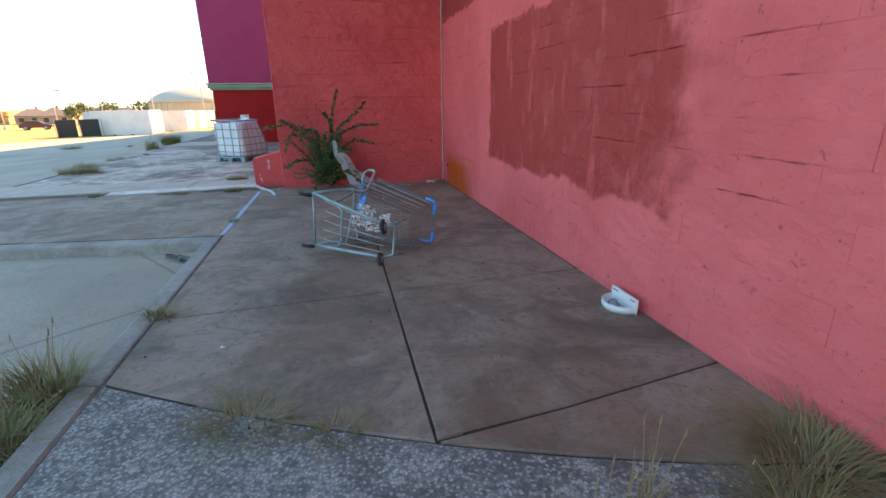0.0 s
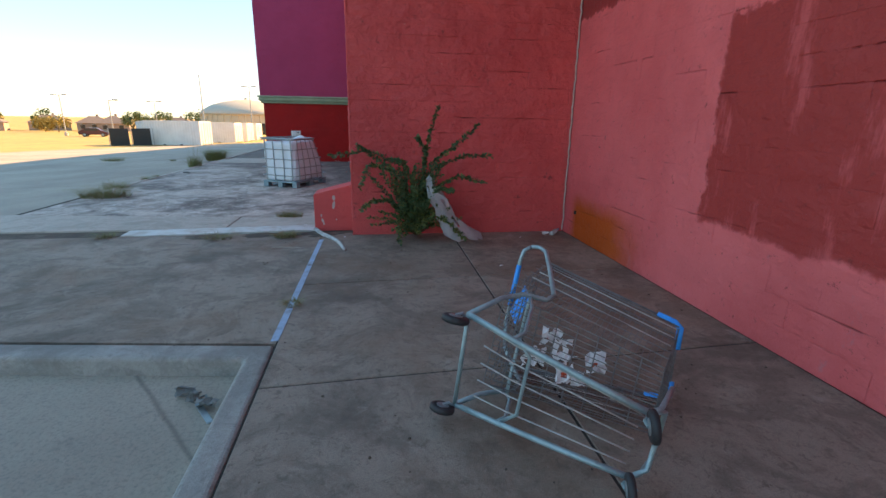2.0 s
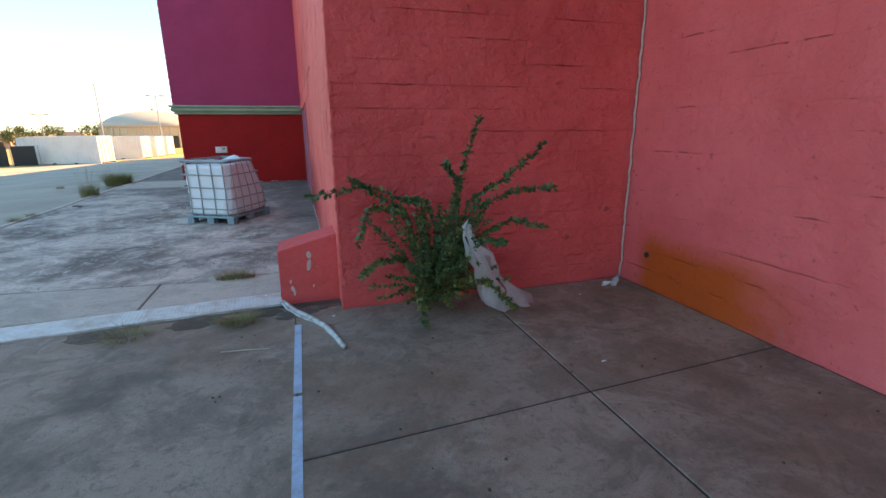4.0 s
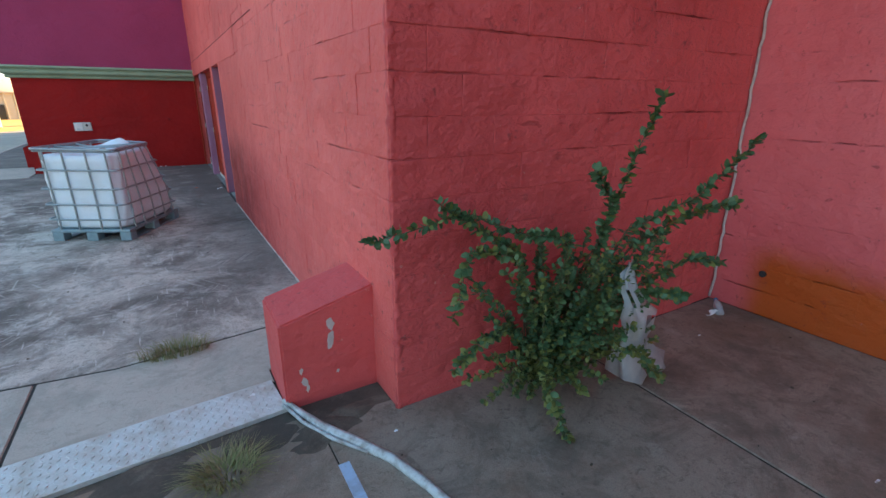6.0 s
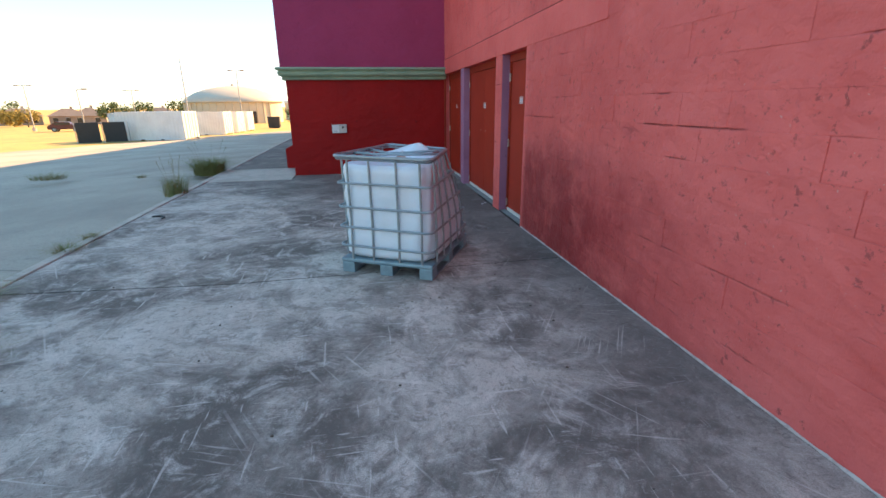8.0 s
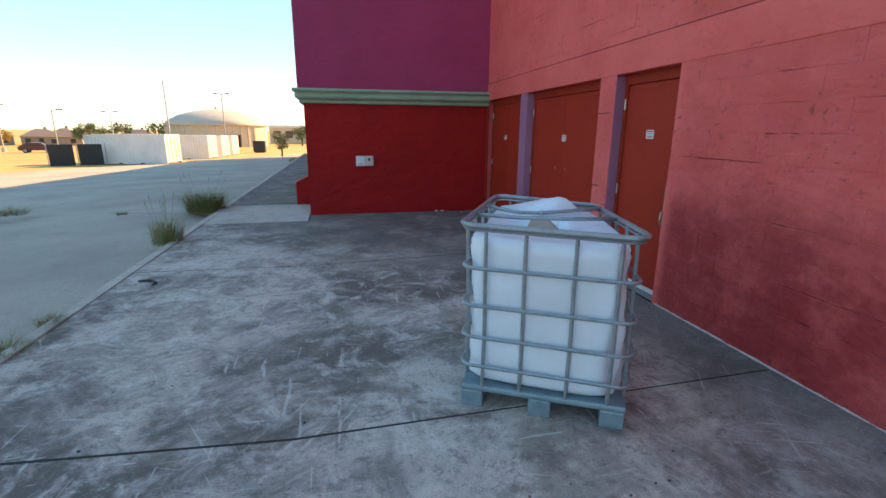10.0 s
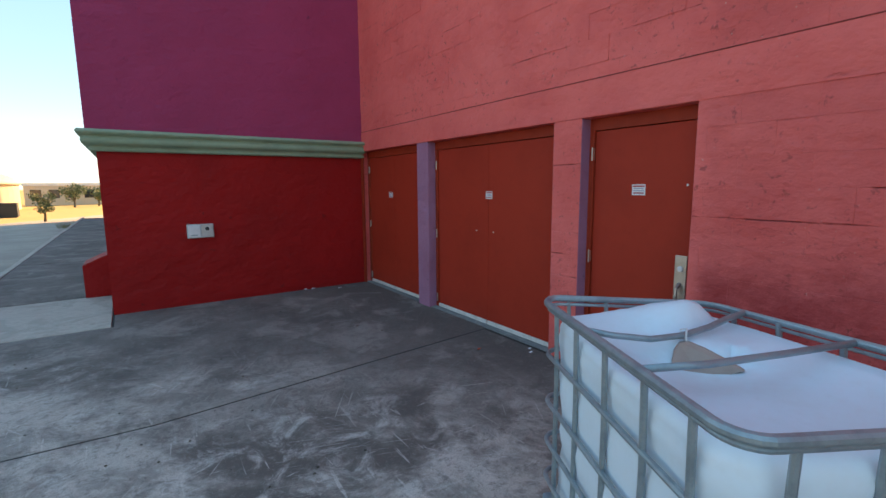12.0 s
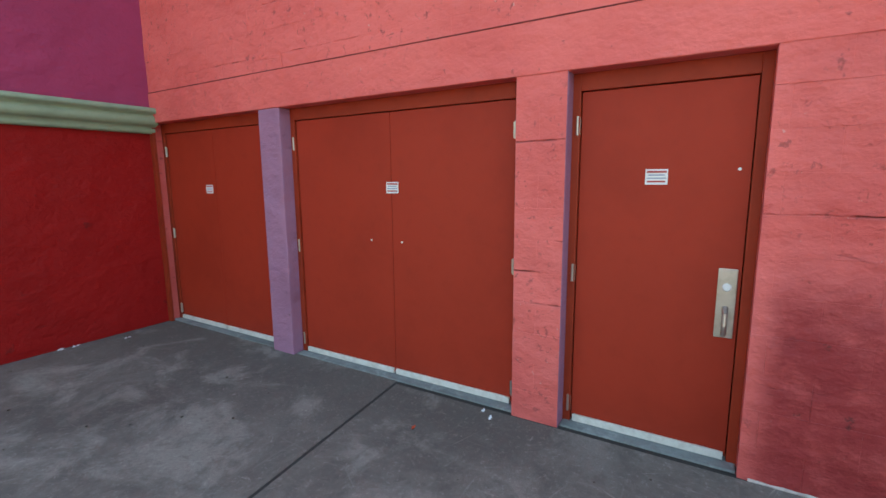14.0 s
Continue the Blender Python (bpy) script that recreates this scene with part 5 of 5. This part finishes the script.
T(0.66, 10.88, 0.012, 0.11, 0.09, 110, 18, 0.4, 1.1)
T(0.10, 9.45, 0.0, 0.2, 0.10, 260, 19, 0.6, 0.9, 0, "grass growing out of the dirt filled gutter", 1.3)
T(-0.75, 9.42, 0.0, 0.22, 0.09, 110, 20, 0.6, 1.3, 0, "grass growing out of the dirt filled gutter", 1.4)
T(0.57, 7.0, 0.0, 0.13, 0.06, 70, 21, 0.6, 1.3)
T(-2.2, 9.6, 0.0, 0.2, 0.1, 100, 22, 0.6, 1.3)
T(-6.3, 22.5, -0.1, 0.2, 0.12, 90, 23, 0.6, 1.2)
T(-5.9, 57.6, -1.3, 1.4, 0.7, 300, 24, 0.8, 0.9, 0, "sunlit yellow weed patch by the far edging")

# ---- litter ----
GREY_RAG = simple("grey_dirty_rag", (0.16, 0.17, 0.17), 0.8, c2=(0.3, 0.3, 0.29), scale=20)
bm = bmesh.new()
for i in range(4):
    crumple(bm, (0.10 + 0.06 * i, 5.86 - 0.05 * i, -0.09), 0.07, 70 + i, 6, (1.2, 1, 0.6))
tagged(part("rag", bm, GREY_RAG), label="heap of grey rags and leaves against the kerb", category="litter")
bm = bmesh.new()
box(bm, -0.11, 0.11, -0.018, 0.018, 0, 0.008, 0.002, pose(0.27, 5.66, -0.125, 0, 4, -55))
tagged(part("metal_strip", bm, GALV), label="short bent metal strip lying by the kerb", category="litter")
for i, (x, y, z, s) in enumerate(((2.18, 6.28, 0.012, 0.035), (2.68, 7.87, 0.01, 0.018), (3.3, 9.1, 0.01, 0.016), (1.15, 3.35, 0.01, 0.018), (0.92, 17.2, 0.03, 0.022), (0.86, 17.12, 0.03, 0.025), (-0.04, 21.12, 0.03, 0.03), (0.07, 21.1, 0.03, 0.03), (0.45, 20.95, 0.02, 0.03), (0.30, 9.96, 0.05, 0.02), (0.9, 9.3, 0.02, 0.012))):
    bm = bmesh.new()
    crumple(bm, (x, y, z), s, 90 + i, 5, (1.2, 1, 0.45))
    tagged(part("paper_scrap", bm, PAPER), label="small crumpled white paper scrap on the concrete", category="litter", group="scattered scraps")
bm = bmesh.new()
crumple(bm, (0.52, 17.5, 0.02), 0.025, 130, 5, (1.2, 1, 0.4))
tagged(part("red_scrap", bm, RED_BIT), label="small torn red scrap on the concrete", category="litter")
tagged(part("twig", tube(bmesh.new(), [(-4.06, 17.36, 0.02), (-3.94, 17.36, 0.025), (-3.86, 17.28, 0.02), (-3.88, 17.2, 0.015)], [0.012, 0.016, 0.012, 0.005], 6), BLACK), label="dark bent twig on the apron", category="twig")
tagged(part("twig", tube(bmesh.new(), [(0.03, 8.89, 0.008), (0.2, 8.87, 0.010), (0.38, 8.84, 0.007)], [0.004, 0.005, 0.003], 6), simple("bleached_wood", (0.46, 0.42, 0.36), 0.9)), label="pale dry stick on the stained concrete", category="twig")
rs = random.Random(21)
pebble = thing("gravel", "scattered dark pebbles and leaf bits on the concrete", "gravel", kind="stuff")
bm = bmesh.new()
for i in range(260):
    if i % 2:
        x, y, z = rs.uniform(-0.2, 4.0), rs.uniform(3.2, 9.4), 0.004
    else:
        x, y, z = rs.uniform(-3.9, 0.9), rs.uniform(11, 21), 0.012
    if x < 0.6 and y < 6.3:
        continue
    s = rs.uniform(0.004, 0.011)
    bmesh.ops.create_icosphere(bm, subdivisions=1, radius=s, matrix=Matrix.Translation((x, y, z)) @ Matrix.Diagonal((1, rs.uniform(0.6, 1.2), 0.6, 1)))
part("pebbles", bm, DIRT, pebble)
bm = bmesh.new()
pts = [(XW - 0.002, 10.9 + 0.05 * i, 0.008) for i in range(97)]
tube(bm, pts, [rs.uniform(0.004, 0.016) for _ in pts], 6)
tagged(part("mortar_crumbs", bm, CAULK), label="pale crumbling mortar along the foot of the wall", category="mortar", kind="structure")
CHIP = simple("chipped_pale_plaster", (0.55, 0.45, 0.44), 0.9)
for x, y, z, s in ((1.245, YB - 0.003, 1.88, 0.022), (0.735, 9.787, 0.47, 0.03), (0.74, 9.787, 0.40, 0.026), (0.725, 9.787, 0.35, 0.032), (0.55, 9.787, 0.22, 0.02), (0.565, 9.787, 0.15, 0.026), (0.58, 9.787, 0.10, 0.02), (0.76, 9.787, 0.16, 0.012)):
    bm = bmesh.new()
    ring = [bm.verts.new((x + s * math.cos(a) * rs.uniform(0.3, 1), y, z + s * 1.5 * math.sin(a) * rs.uniform(0.4, 1))) for a in [i * math.pi / 5 for i in range(10)]]
    bm.faces.new(ring)
    tagged(part("paint_chip", bm, CHIP), label="pale chip in the red paint", category="paint chip", group="paint chips", kind="structure")

# ---- the distance ----
BOXWHITE = simple("white_container_paint", (0.74, 0.73, 0.70), 0.5, c2=(0.6, 0.58, 0.55), scale=0.8)
FENCE_BLACK = simple("black_fence_mesh", (0.035, 0.04, 0.042), 0.8)
TAN = simple("pale_tan_wall", (0.62, 0.52, 0.38), 0.8, c2=(0.52, 0.43, 0.31), scale=0.3)
DOME = simple("weathered_dome_roof", (0.50, 0.44, 0.35), 0.7, c2=(0.42, 0.37, 0.3), scale=0.2)
POLE = simple("grey_pole_paint", (0.4, 0.4, 0.4), 0.5, 0.4)
ROOF_BROWN = simple("brown_grey_shingle", (0.20, 0.16, 0.14), 0.9, c2=(0.13, 0.11, 0.1), scale=2)
BRICK = simple("house_brick", (0.40, 0.30, 0.24), 0.9, c2=(0.3, 0.2, 0.16), scale=3)
GLASS = simple("dark_window_glass", (0.03, 0.035, 0.04), 0.1)
CROWN = simple("tree_leaf", (0.07, 0.11, 0.035), 0.7, c2=(0.13, 0.13, 0.045), scale=1.5, bump=0)
AUTUMN = simple("autumn_leaf", (0.30, 0.22, 0.05), 0.7, c2=(0.2, 0.18, 0.05), scale=1.5, bump=0)


def container(x, y, turn, length, label="white steel storage container standing on the far lot"):
    c = thing("storage_container", label, "container", pose(x, y, ground_z(x, y) - 0.05, 0, 0, turn), group="storage containers")
    w, h = 2.44, 2.55
    bm = bmesh.new()
    n = int(length / 0.28)
    zz = []
    for i in range(n):
        for f, o in ((0.0, 0), (0.35, 0), (0.5, 0.014), (0.85, 0.014)):
            zz.append((-length + (i + f) * length / n, o))
    zz.append((0.0, 0))
    for y0, s in ((0.0, 1), (w, -1)):
        lo = [bm.verts.new((a, y0 + s * o, 0.15)) for a, o in zz]
        hi = [bm.verts.new((a, y0 + s * o, h - 0.1)) for a, o in zz]
        for i in range(len(zz) - 1):
            bm.faces.new((lo[i], lo[i + 1], hi[i + 1], hi[i]))
    box(bm, -length + 0.04, -0.04, 0.05, w - 0.05, 0.16, h - 0.02)
    part("body", bm, BOXWHITE, c)
    for a in (-length, -0.1):
        for b in (0, w - 0.1):
            part("corner_post", rbox(a, a + 0.1, b - 0.02, b + 0.12, 0, h, 0.01), BOXWHITE, c)
    for b in (-0.02, w - 0.06):
        part("top_rail", rbox(-length, 0, b, b + 0.08, h - 0.12, h, 0.01), BOXWHITE, c)
        part("bottom_rail", rbox(-length, 0, b, b + 0.08, 0.04, 0.18, 0.01), BOXWHITE, c)
    for b in (0.06, w / 2 + 0.02):
        door = part("end_door", rbox(-0.04, 0.01, b, b + w / 2 - 0.1, 0.16, h - 0.14, 0.01), BOXWHITE, c)
        for k in (0.3, 0.8):
            part("lock_bar", tube(bmesh.new(), [(0.03, b + k, 0.15), (0.03, b + k, h - 0.15)], 0.02, 6), GALV, door)
    for a in (-length * 0.35, -length * 0.65):
        part("fork_pocket", rbox(a - 0.15, a + 0.15, -0.03, 0.02, 0.03, 0.13, 0), BLACK, c)


container(-16.6, 56.6, -10, 6.06)
container(-21.3, 60.6, 17, 3.0)
container(-15.9, 67.2, -6, 6.06)
container(-15.7, 72.4, -6, 6.06)
container(-15.6, 77.5, -6, 6.06)

fence = thing("screen_fence", "black mesh screen fence panels beside the containers", "fence")
for i in range(2):
    x, y = -24.6 + 1.75 * i, 55.0 + 0.75 * i
    zg = ground_z(x, y)
    part("panel", rbox(0, 1.62, -0.02, 0.02, 0.05, 1.75, 0.005), FENCE_BLACK, fence).matrix_world = pose(x, y, zg, 0, 0, 23)
for i in range(3):
    x, y = -24.66 + 1.75 * i, 54.97 + 0.75 * i
    part("post", tube(bmesh.new(), [(x, y, ground_z(x, y) - 0.1), (x, y, ground_z(x, y) + 1.8)], 0.035, 8), POLE, fence)
dz = ground_z(-13.8, 87)
skip = thing("dumpster", "dark metal dumpster on the far lot", "dumpster", pose(-13.8, 87, dz))
part("bin", rbox(-0.85, 0.85, -0.6, 0.6, 0.12, 1.6, 0.04), FENCE_BLACK, skip)
part("lid", rbox(-0.88, 0.88, -0.63, 0.63, 1.6, 1.72, 0.03), BLACK, skip)
part("skids", rbox(-0.7, 0.7, -0.5, 0.5, 0.0, 0.13, 0.01), BLACK, skip)

arena = thing("domed_building", "low tan building with a broad shallow dome roof", "building", pose(-27.5, 122, 0))
part("wall", lathe(bmesh.new(), [(9.8, -2.5), (9.8, 2.2)], 48), TAN, arena)
roof = part("roof", lathe(bmesh.new(), [(10.1, 2.15), (10.1, 2.5), (9.2, 3.3), (7.4, 4.3), (5.0, 5.05), (2.4, 5.5), (0.3, 5.65)], 48), DOME, arena, "", True)
part("finial", lathe(bmesh.new(), [(0.3, 5.6), (0.3, 6.0), (0.1, 6.1)], 10), DOME, roof)
for a in range(200, 330, 9):
    ca, sa = math.cos(radians(a)), math.sin(radians(a))
    part("rib", tube(bmesh.new(), [(9.85 * ca, 9.85 * sa, -2.4), (9.85 * ca, 9.85 * sa, 2.2)], 0.18, 6), TAN, arena)
for a in (292, 301):
    p = part("doorway", rbox(-0.9, 0.9, -0.12, 0.1, -2.0, 0.4, 0.02), GLASS, arena)
    p.matrix_local = pose(9.85 * math.cos(radians(a)), 9.85 * math.sin(radians(a)), 0, 0, 0, a + 90)


def pole(x, y, top, heads, label, r=0.09):
    zg = ground_z(x, y)
    p = thing("street_lamp" if heads else "flag_pole", label, "lamp post" if heads else "pole", pose(x, y, zg))
    h = top - zg
    part("shaft", tube(bmesh.new(), [(0, 0, -0.2), (0, 0, h)], [r, r * 0.6], 10), POLE, p)
    part("footing", lathe(bmesh.new(), [(0.3, -0.2), (0.3, 0.5), (0.26, 0.55)], 12), STRIP_CON, p)
    for s in heads:
        arm = part("arm", tube(bmesh.new(), [(0, 0, h - 0.05), (s * 0.7, 0, h)], 0.045, 6), POLE, p)
        part("lamp_head", rbox(min(s * 0.55, s * 1.25), max(s * 0.55, s * 1.25), -0.2, 0.2, h - 0.06, h + 0.12, 0.03), POLE, arm)


pole(-19.3, 91, 6.75, (-1, 1), "grey parking lot lamp post with two heads", 0.11)
pole(-23.5, 79.6, 7.5, (), "tall thin pale pole behind the containers", 0.10)
pole(-52, 96, 4.9, (-1, 1), "grey parking lot lamp post with two heads", 0.1)
pole(-38.5, 100, 4.2, (-1, 1), "grey parking lot lamp post with two heads", 0.09)
pole(-34, 75, 3.6, (1,), "grey lamp post with one head beside the field", 0.08)


def tree(x, y, h, r, seed, mat=CROWN, trunk=0.25, label="small leafy tree standing by the far field", n=900):
    rnd = random.Random(seed)
    zg = ground_z(x, y)
    t = thing("tree", label, "tree", pose(x, y, zg), group="far trees")
    part("trunk", tube(bmesh.new(), [(0, 0, -0.2), (0.03 * h, 0, h * 0.3), (0, 0.02 * h, h * 0.75)], [h * 0.045, h * 0.03, h * 0.01], 8), STEM, t)
    lumps = []
    for i in range(9):
        a, e = rnd.uniform(0, 6.28), rnd.uniform(-0.6, 1.0)
        c = Vector((r * 0.6 * math.cos(a), r * 0.6 * math.sin(a), h * (0.6 + 0.28 * e)))
        lumps.append((c, r * rnd.uniform(0.35, 0.6)))
        part("limb", tube(bmesh.new(), [(0, 0, h * trunk), c], [h * 0.015, h * 0.004], 5), STEM, t)
    bm = bmesh.new()
    for i in range(n):
        c, q = lumps[rnd.randrange(9)]
        d = Vector((rnd.gauss(0, 1), rnd.gauss(0, 1), rnd.gauss(0, 0.85))).normalized() * q * rnd.uniform(0.5, 1.1)
        p, s = c + d, r * rnd.uniform(0.05, 0.12)
        u = Vector((rnd.uniform(-1, 1), rnd.uniform(-1, 1), rnd.uniform(-1, 1))).normalized()
        v = u.orthogonal().normalized()
        bm.faces.new([bm.verts.new(p + u * s * a + v * s * b) for a, b in ((1, 0), (0.2, 0.7), (-1, 0.1), (-0.1, -0.7))])
    tagged(part("crown", bm, mat, t), kind="stuff")


tree(-9.0, 72.5, 2.9, 1.05, 1)
tree(-48.5, 112.6, 4.3, 2.0, 2, CROWN)
tree(-10.5, 124, 4.2, 2.0, 3, CROWN)
tree(-7.0, 128, 4.0, 2.0, 4, CROWN)
tree(-66, 118, 3.0, 2.2, 5, AUTUMN, label="low autumn coloured tree near the houses")
tree(-71, 122, 2.8, 2.4, 6, AUTUMN, label="low autumn coloured tree near the houses")
for i, (x, y) in enumerate(((-37, 128), (-40, 131), (-43, 133), (-33.5, 130), (-55, 136), (-80, 136), (-85, 128), (-90, 134), (-52, 138))):
    tree(x, y, 4.2 + (i % 3) * 0.5, 2.3, 10 + i, CROWN if i % 3 else AUTUMN, n=500)


def house(x, y, w, d, turn, label, mat=BRICK):
    zg = ground_z(x, y)
    h = thing("house", label, "house", pose(x, y, zg, 0, 0, turn), group="far houses")
    wl = part("wall", rbox(-w / 2, w / 2, -d / 2, d / 2, -0.3, 1.9, 0), mat, h)
    bm = bmesh.new()
    e = 0.4
    b = [bm.verts.new(p) for p in ((-w / 2 - e, -d / 2 - e, 1.85), (w / 2 + e, -d / 2 - e, 1.85), (w / 2 + e, d / 2 + e, 1.85), (-w / 2 - e, d / 2 + e, 1.85))]
    k = max(0.1, w / 2 - d / 2)
    t = [bm.verts.new((-k, 0, 1.85 + d * 0.33)), bm.verts.new((k, 0, 1.85 + d * 0.33))]
    for f in ((b[0], b[1], t[1], t[0]), (b[1], b[2], t[1]), (b[2], b[3], t[0], t[1]), (b[3], b[0], t[0]), (b[3], b[2], b[1], b[0])):
        bm.faces.new(f)
    rf = part("roof", bm, ROOF_BROWN, h)
    part("chimney", rbox(k * 0.5, k * 0.5 + 0.5, 0.3, 0.8, 2.2, 2.3 + d * 0.33, 0), mat, rf)
    for i in range(max(2, int(w / 2.2))):
        cx = -w / 2 + (i + 0.5) * w / max(2, int(w / 2.2))
        win = part("window", rbox(cx - 0.45, cx + 0.45, -d / 2 - 0.03, -d / 2 + 0.02, 0.5, 1.5, 0), GLASS, h)
        part("frame", rbox(cx - 0.52, cx + 0.52, -d / 2 - 0.045, -d / 2 - 0.031, 1.5, 1.58, 0), WHITE_SIGN, win)


house(-61, 131, 6.5, 5.5, 20, "far brick house with a brown hipped roof")
house(-77, 134, 8, 5.5, 30, "far brick house with a low brown hipped roof")
house(-86, 126, 8, 6, 25, "far brick house with a low brown hipped roof")
house(-68, 136, 7, 5, 25, "far brick house with a low brown hipped roof")
house(-99, 118, 9, 6, 35, "far brick house with a low brown hipped roof")
house(-51, 143, 8, 5, 15, "far brick house with a low brown hipped roof")
far = thing("flat_roofed_building", "long pale flat roofed building on the horizon", "building", pose(-14, 143, 0))
part("wall", rbox(-6, 10, 0, 6, -2.5, 2.0, 0.02), TAN, far)
part("parapet", rbox(-6.2, 10.2, -0.2, 6.2, 2.0, 2.6, 0.03), BOXWHITE, far)
for i in range(5):
    part("window", rbox(-5 + 3 * i, -3.2 + 3 * i, -0.06, 0.02, -0.6, 1.2, 0), GLASS, far)
CAR = simple("dark_red_car_paint", (0.10, 0.035, 0.04), 0.25, 0.3)
zg = ground_z(-45.3, 92)
car = thing("parked_car", "dark parked car on the far field", "car", pose(-45.3, 92, zg, 0, 0, 15))
bm = bmesh.new()
prof = [(-2.1, 0.35), (2.1, 0.35), (2.15, 0.75), (1.2, 0.9), (0.55, 1.42), (-1.0, 1.45), (-1.8, 0.95), (-2.15, 0.85)]
lo = [bm.verts.new((x, -0.85, z)) for x, z in prof]
hi = [bm.verts.new((x, 0.85, z)) for x, z in prof]
bm.faces.new(lo), bm.faces.new(hi[::-1])
for i in range(8):
    bm.faces.new((lo[i], lo[(i + 1) % 8], hi[(i + 1) % 8], hi[i]))
bmesh.ops.bevel(bm, geom=list(bm.edges), offset=0.06, segments=2, affect="EDGES")
part("body", bm, CAR, car)
for s in (-1, 1):
    part("side_window", rbox(-1.2, 0.75, s * 0.86 - 0.005, s * 0.86 + 0.005, 0.98, 1.34, 0), GLASS, car)
    for x in (-1.3, 1.3):
        wh = part("wheel", lathe(bmesh.new(), [(0.2, -0.1), (0.32, -0.1), (0.34, 0), (0.32, 0.1), (0.2, 0.1)], 16, Matrix.Translation((x, s * 0.78, 0.33)) @ Matrix.Rotation(radians(90), 4, "X")), BLACK, car)
        part("rim", lathe(bmesh.new(), [(0.05, -0.11), (0.2, -0.105), (0.2, 0.105), (0.05, 0.11)], 12, Matrix.Translation((x, s * 0.78, 0.33)) @ Matrix.Rotation(radians(90), 4, "X")), GALV, wh)

# ---- masonry blocks of the painted walls ----
BLOCKS = {}


def block_data(w, h, bev=0.003, depth=0.022):
    """A block face with eased edges, centred, proud towards -y."""
    ring = lambda b, y: [(-w / 2 + b, y, -h / 2 + b), (w / 2 - b, y, -h / 2 + b), (w / 2 - b, y, h / 2 - b), (-w / 2 + b, y, h / 2 - b)]
    v = ring(0, depth) + ring(0, bev * 0.6) + ring(bev, 0)
    f = [(8, 9, 10, 11)]
    for o in (0, 4):
        f += [(o + i, o + (i + 1) % 4, o + 4 + (i + 1) % 4, o + 4 + i) for i in range(4)]
    return v, f


def block_mesh(w, h, material, bev):
    key = (round(w, 2), round(h, 2), material.name)
    if key not in BLOCKS:
        me = bpy.data.meshes.new("block")
        v, f = block_data(w, h, bev)
        me.from_pydata(v, [], f)
        me.materials.append(material)
        BLOCKS[key] = me
    return BLOCKS[key]


def lay_blocks(parent, material, to_world, turn, u0, u1, z1, holes, near, seed, gap, bev, proud):
    """Running bond; those that near() names are parts of their own, the rest one joined mesh."""
    rnd = random.Random(seed)
    verts, faces, count = [], [], 0
    for row in range(int(z1 / 0.2)):
        za, zb = row * 0.2, row * 0.2 + 0.2
        u = u0 - (0.2 if row % 2 else 0.0)
        while u < u1 - 0.02:
            spans = [(max(u, u0), min(u + 0.4, u1), za)]
            for a, b, top in holes:
                nxt = []
                for s, e, zlow in spans:
                    if zb <= top - 0.03 or zlow < top - 0.03 < zb:
                        if zb > top + 0.01 and s < b and e > a:
                            if s < a - 0.02:
                                nxt.append((s, a, zlow))
                            nxt.append((max(s, a), min(e, b), top))
                            if e > b + 0.02:
                                nxt.append((b, e, zlow))
                        else:
                            if s < a:
                                nxt.append((s, min(e, a), zlow))
                            if e > b:
                                nxt.append((max(s, b), e, zlow))
                    else:
                        nxt.append((s, e, zlow))
                spans = nxt
            for s, e, zl in spans:
                w, h = e - s - gap, zb - zl - gap
                if w < 0.03 or h < 0.01:
                    continue
                c, zc, out = (s + e) / 2, (zl + zb) / 2, -proud * rnd.random() ** 2.5
                m = to_world(c, zc, out) @ pose(0, 0, 0, 0, 0, turn) @ pose(0, 0, 0, rnd.uniform(-0.25, 0.25), 0, rnd.uniform(-0.15, 0.15))
                if near(c, zc) and count < 300:
                    ob = new("block", block_mesh(w, h, material, bev))
                    ob.parent = parent
                    ob.matrix_world = m
                    count += 1
                else:
                    v, f = block_data(w, h, bev)
                    o = len(verts)
                    verts += [tuple(m @ Vector(p)) for p in v]
                    faces += [tuple(i + o for i in q) for q in f]
            u += 0.4
    me = bpy.data.meshes.new("blocks_rest")
    me.from_pydata(verts, [], faces)
    me.materials.append(material)
    rest = new("blocks_rest", me)
    rest.parent = parent
    tagged(rest, kind="stuff")


lay_blocks(wall_back, BACK_PAINT_SHADED, lambda c, z, o: Matrix.Translation((c, YB + o, z)), 0, XW, XR, 4.4, [], lambda c, z: z < 3.4, 1, 0.0005, 0.0035, 0.011)
lay_blocks(wall_alcove, RIGHT_PAINT, lambda c, z, o: Matrix.Translation((XR + o, c, z)), -90, 0.68, YB, 3.8, [], lambda c, z: z < 2.9, 2, 0.0003, 0.0013, 0.004)
lay_blocks(wall_west, WEST_PAINT, lambda c, z, o: Matrix.Translation((XW + o, c, z)), -90, YB, YD, 5.4, [(D3[0], D3[1], DTOP), (D2[0], D2[1], DTOP), (D2[1], D1[0], DTOP), (D1[0], D1[1], DTOP)], lambda c, z: z < 3.0 and (c < 12 or 14 < c < 18), 3, 0.0004, 0.0016, 0.005)
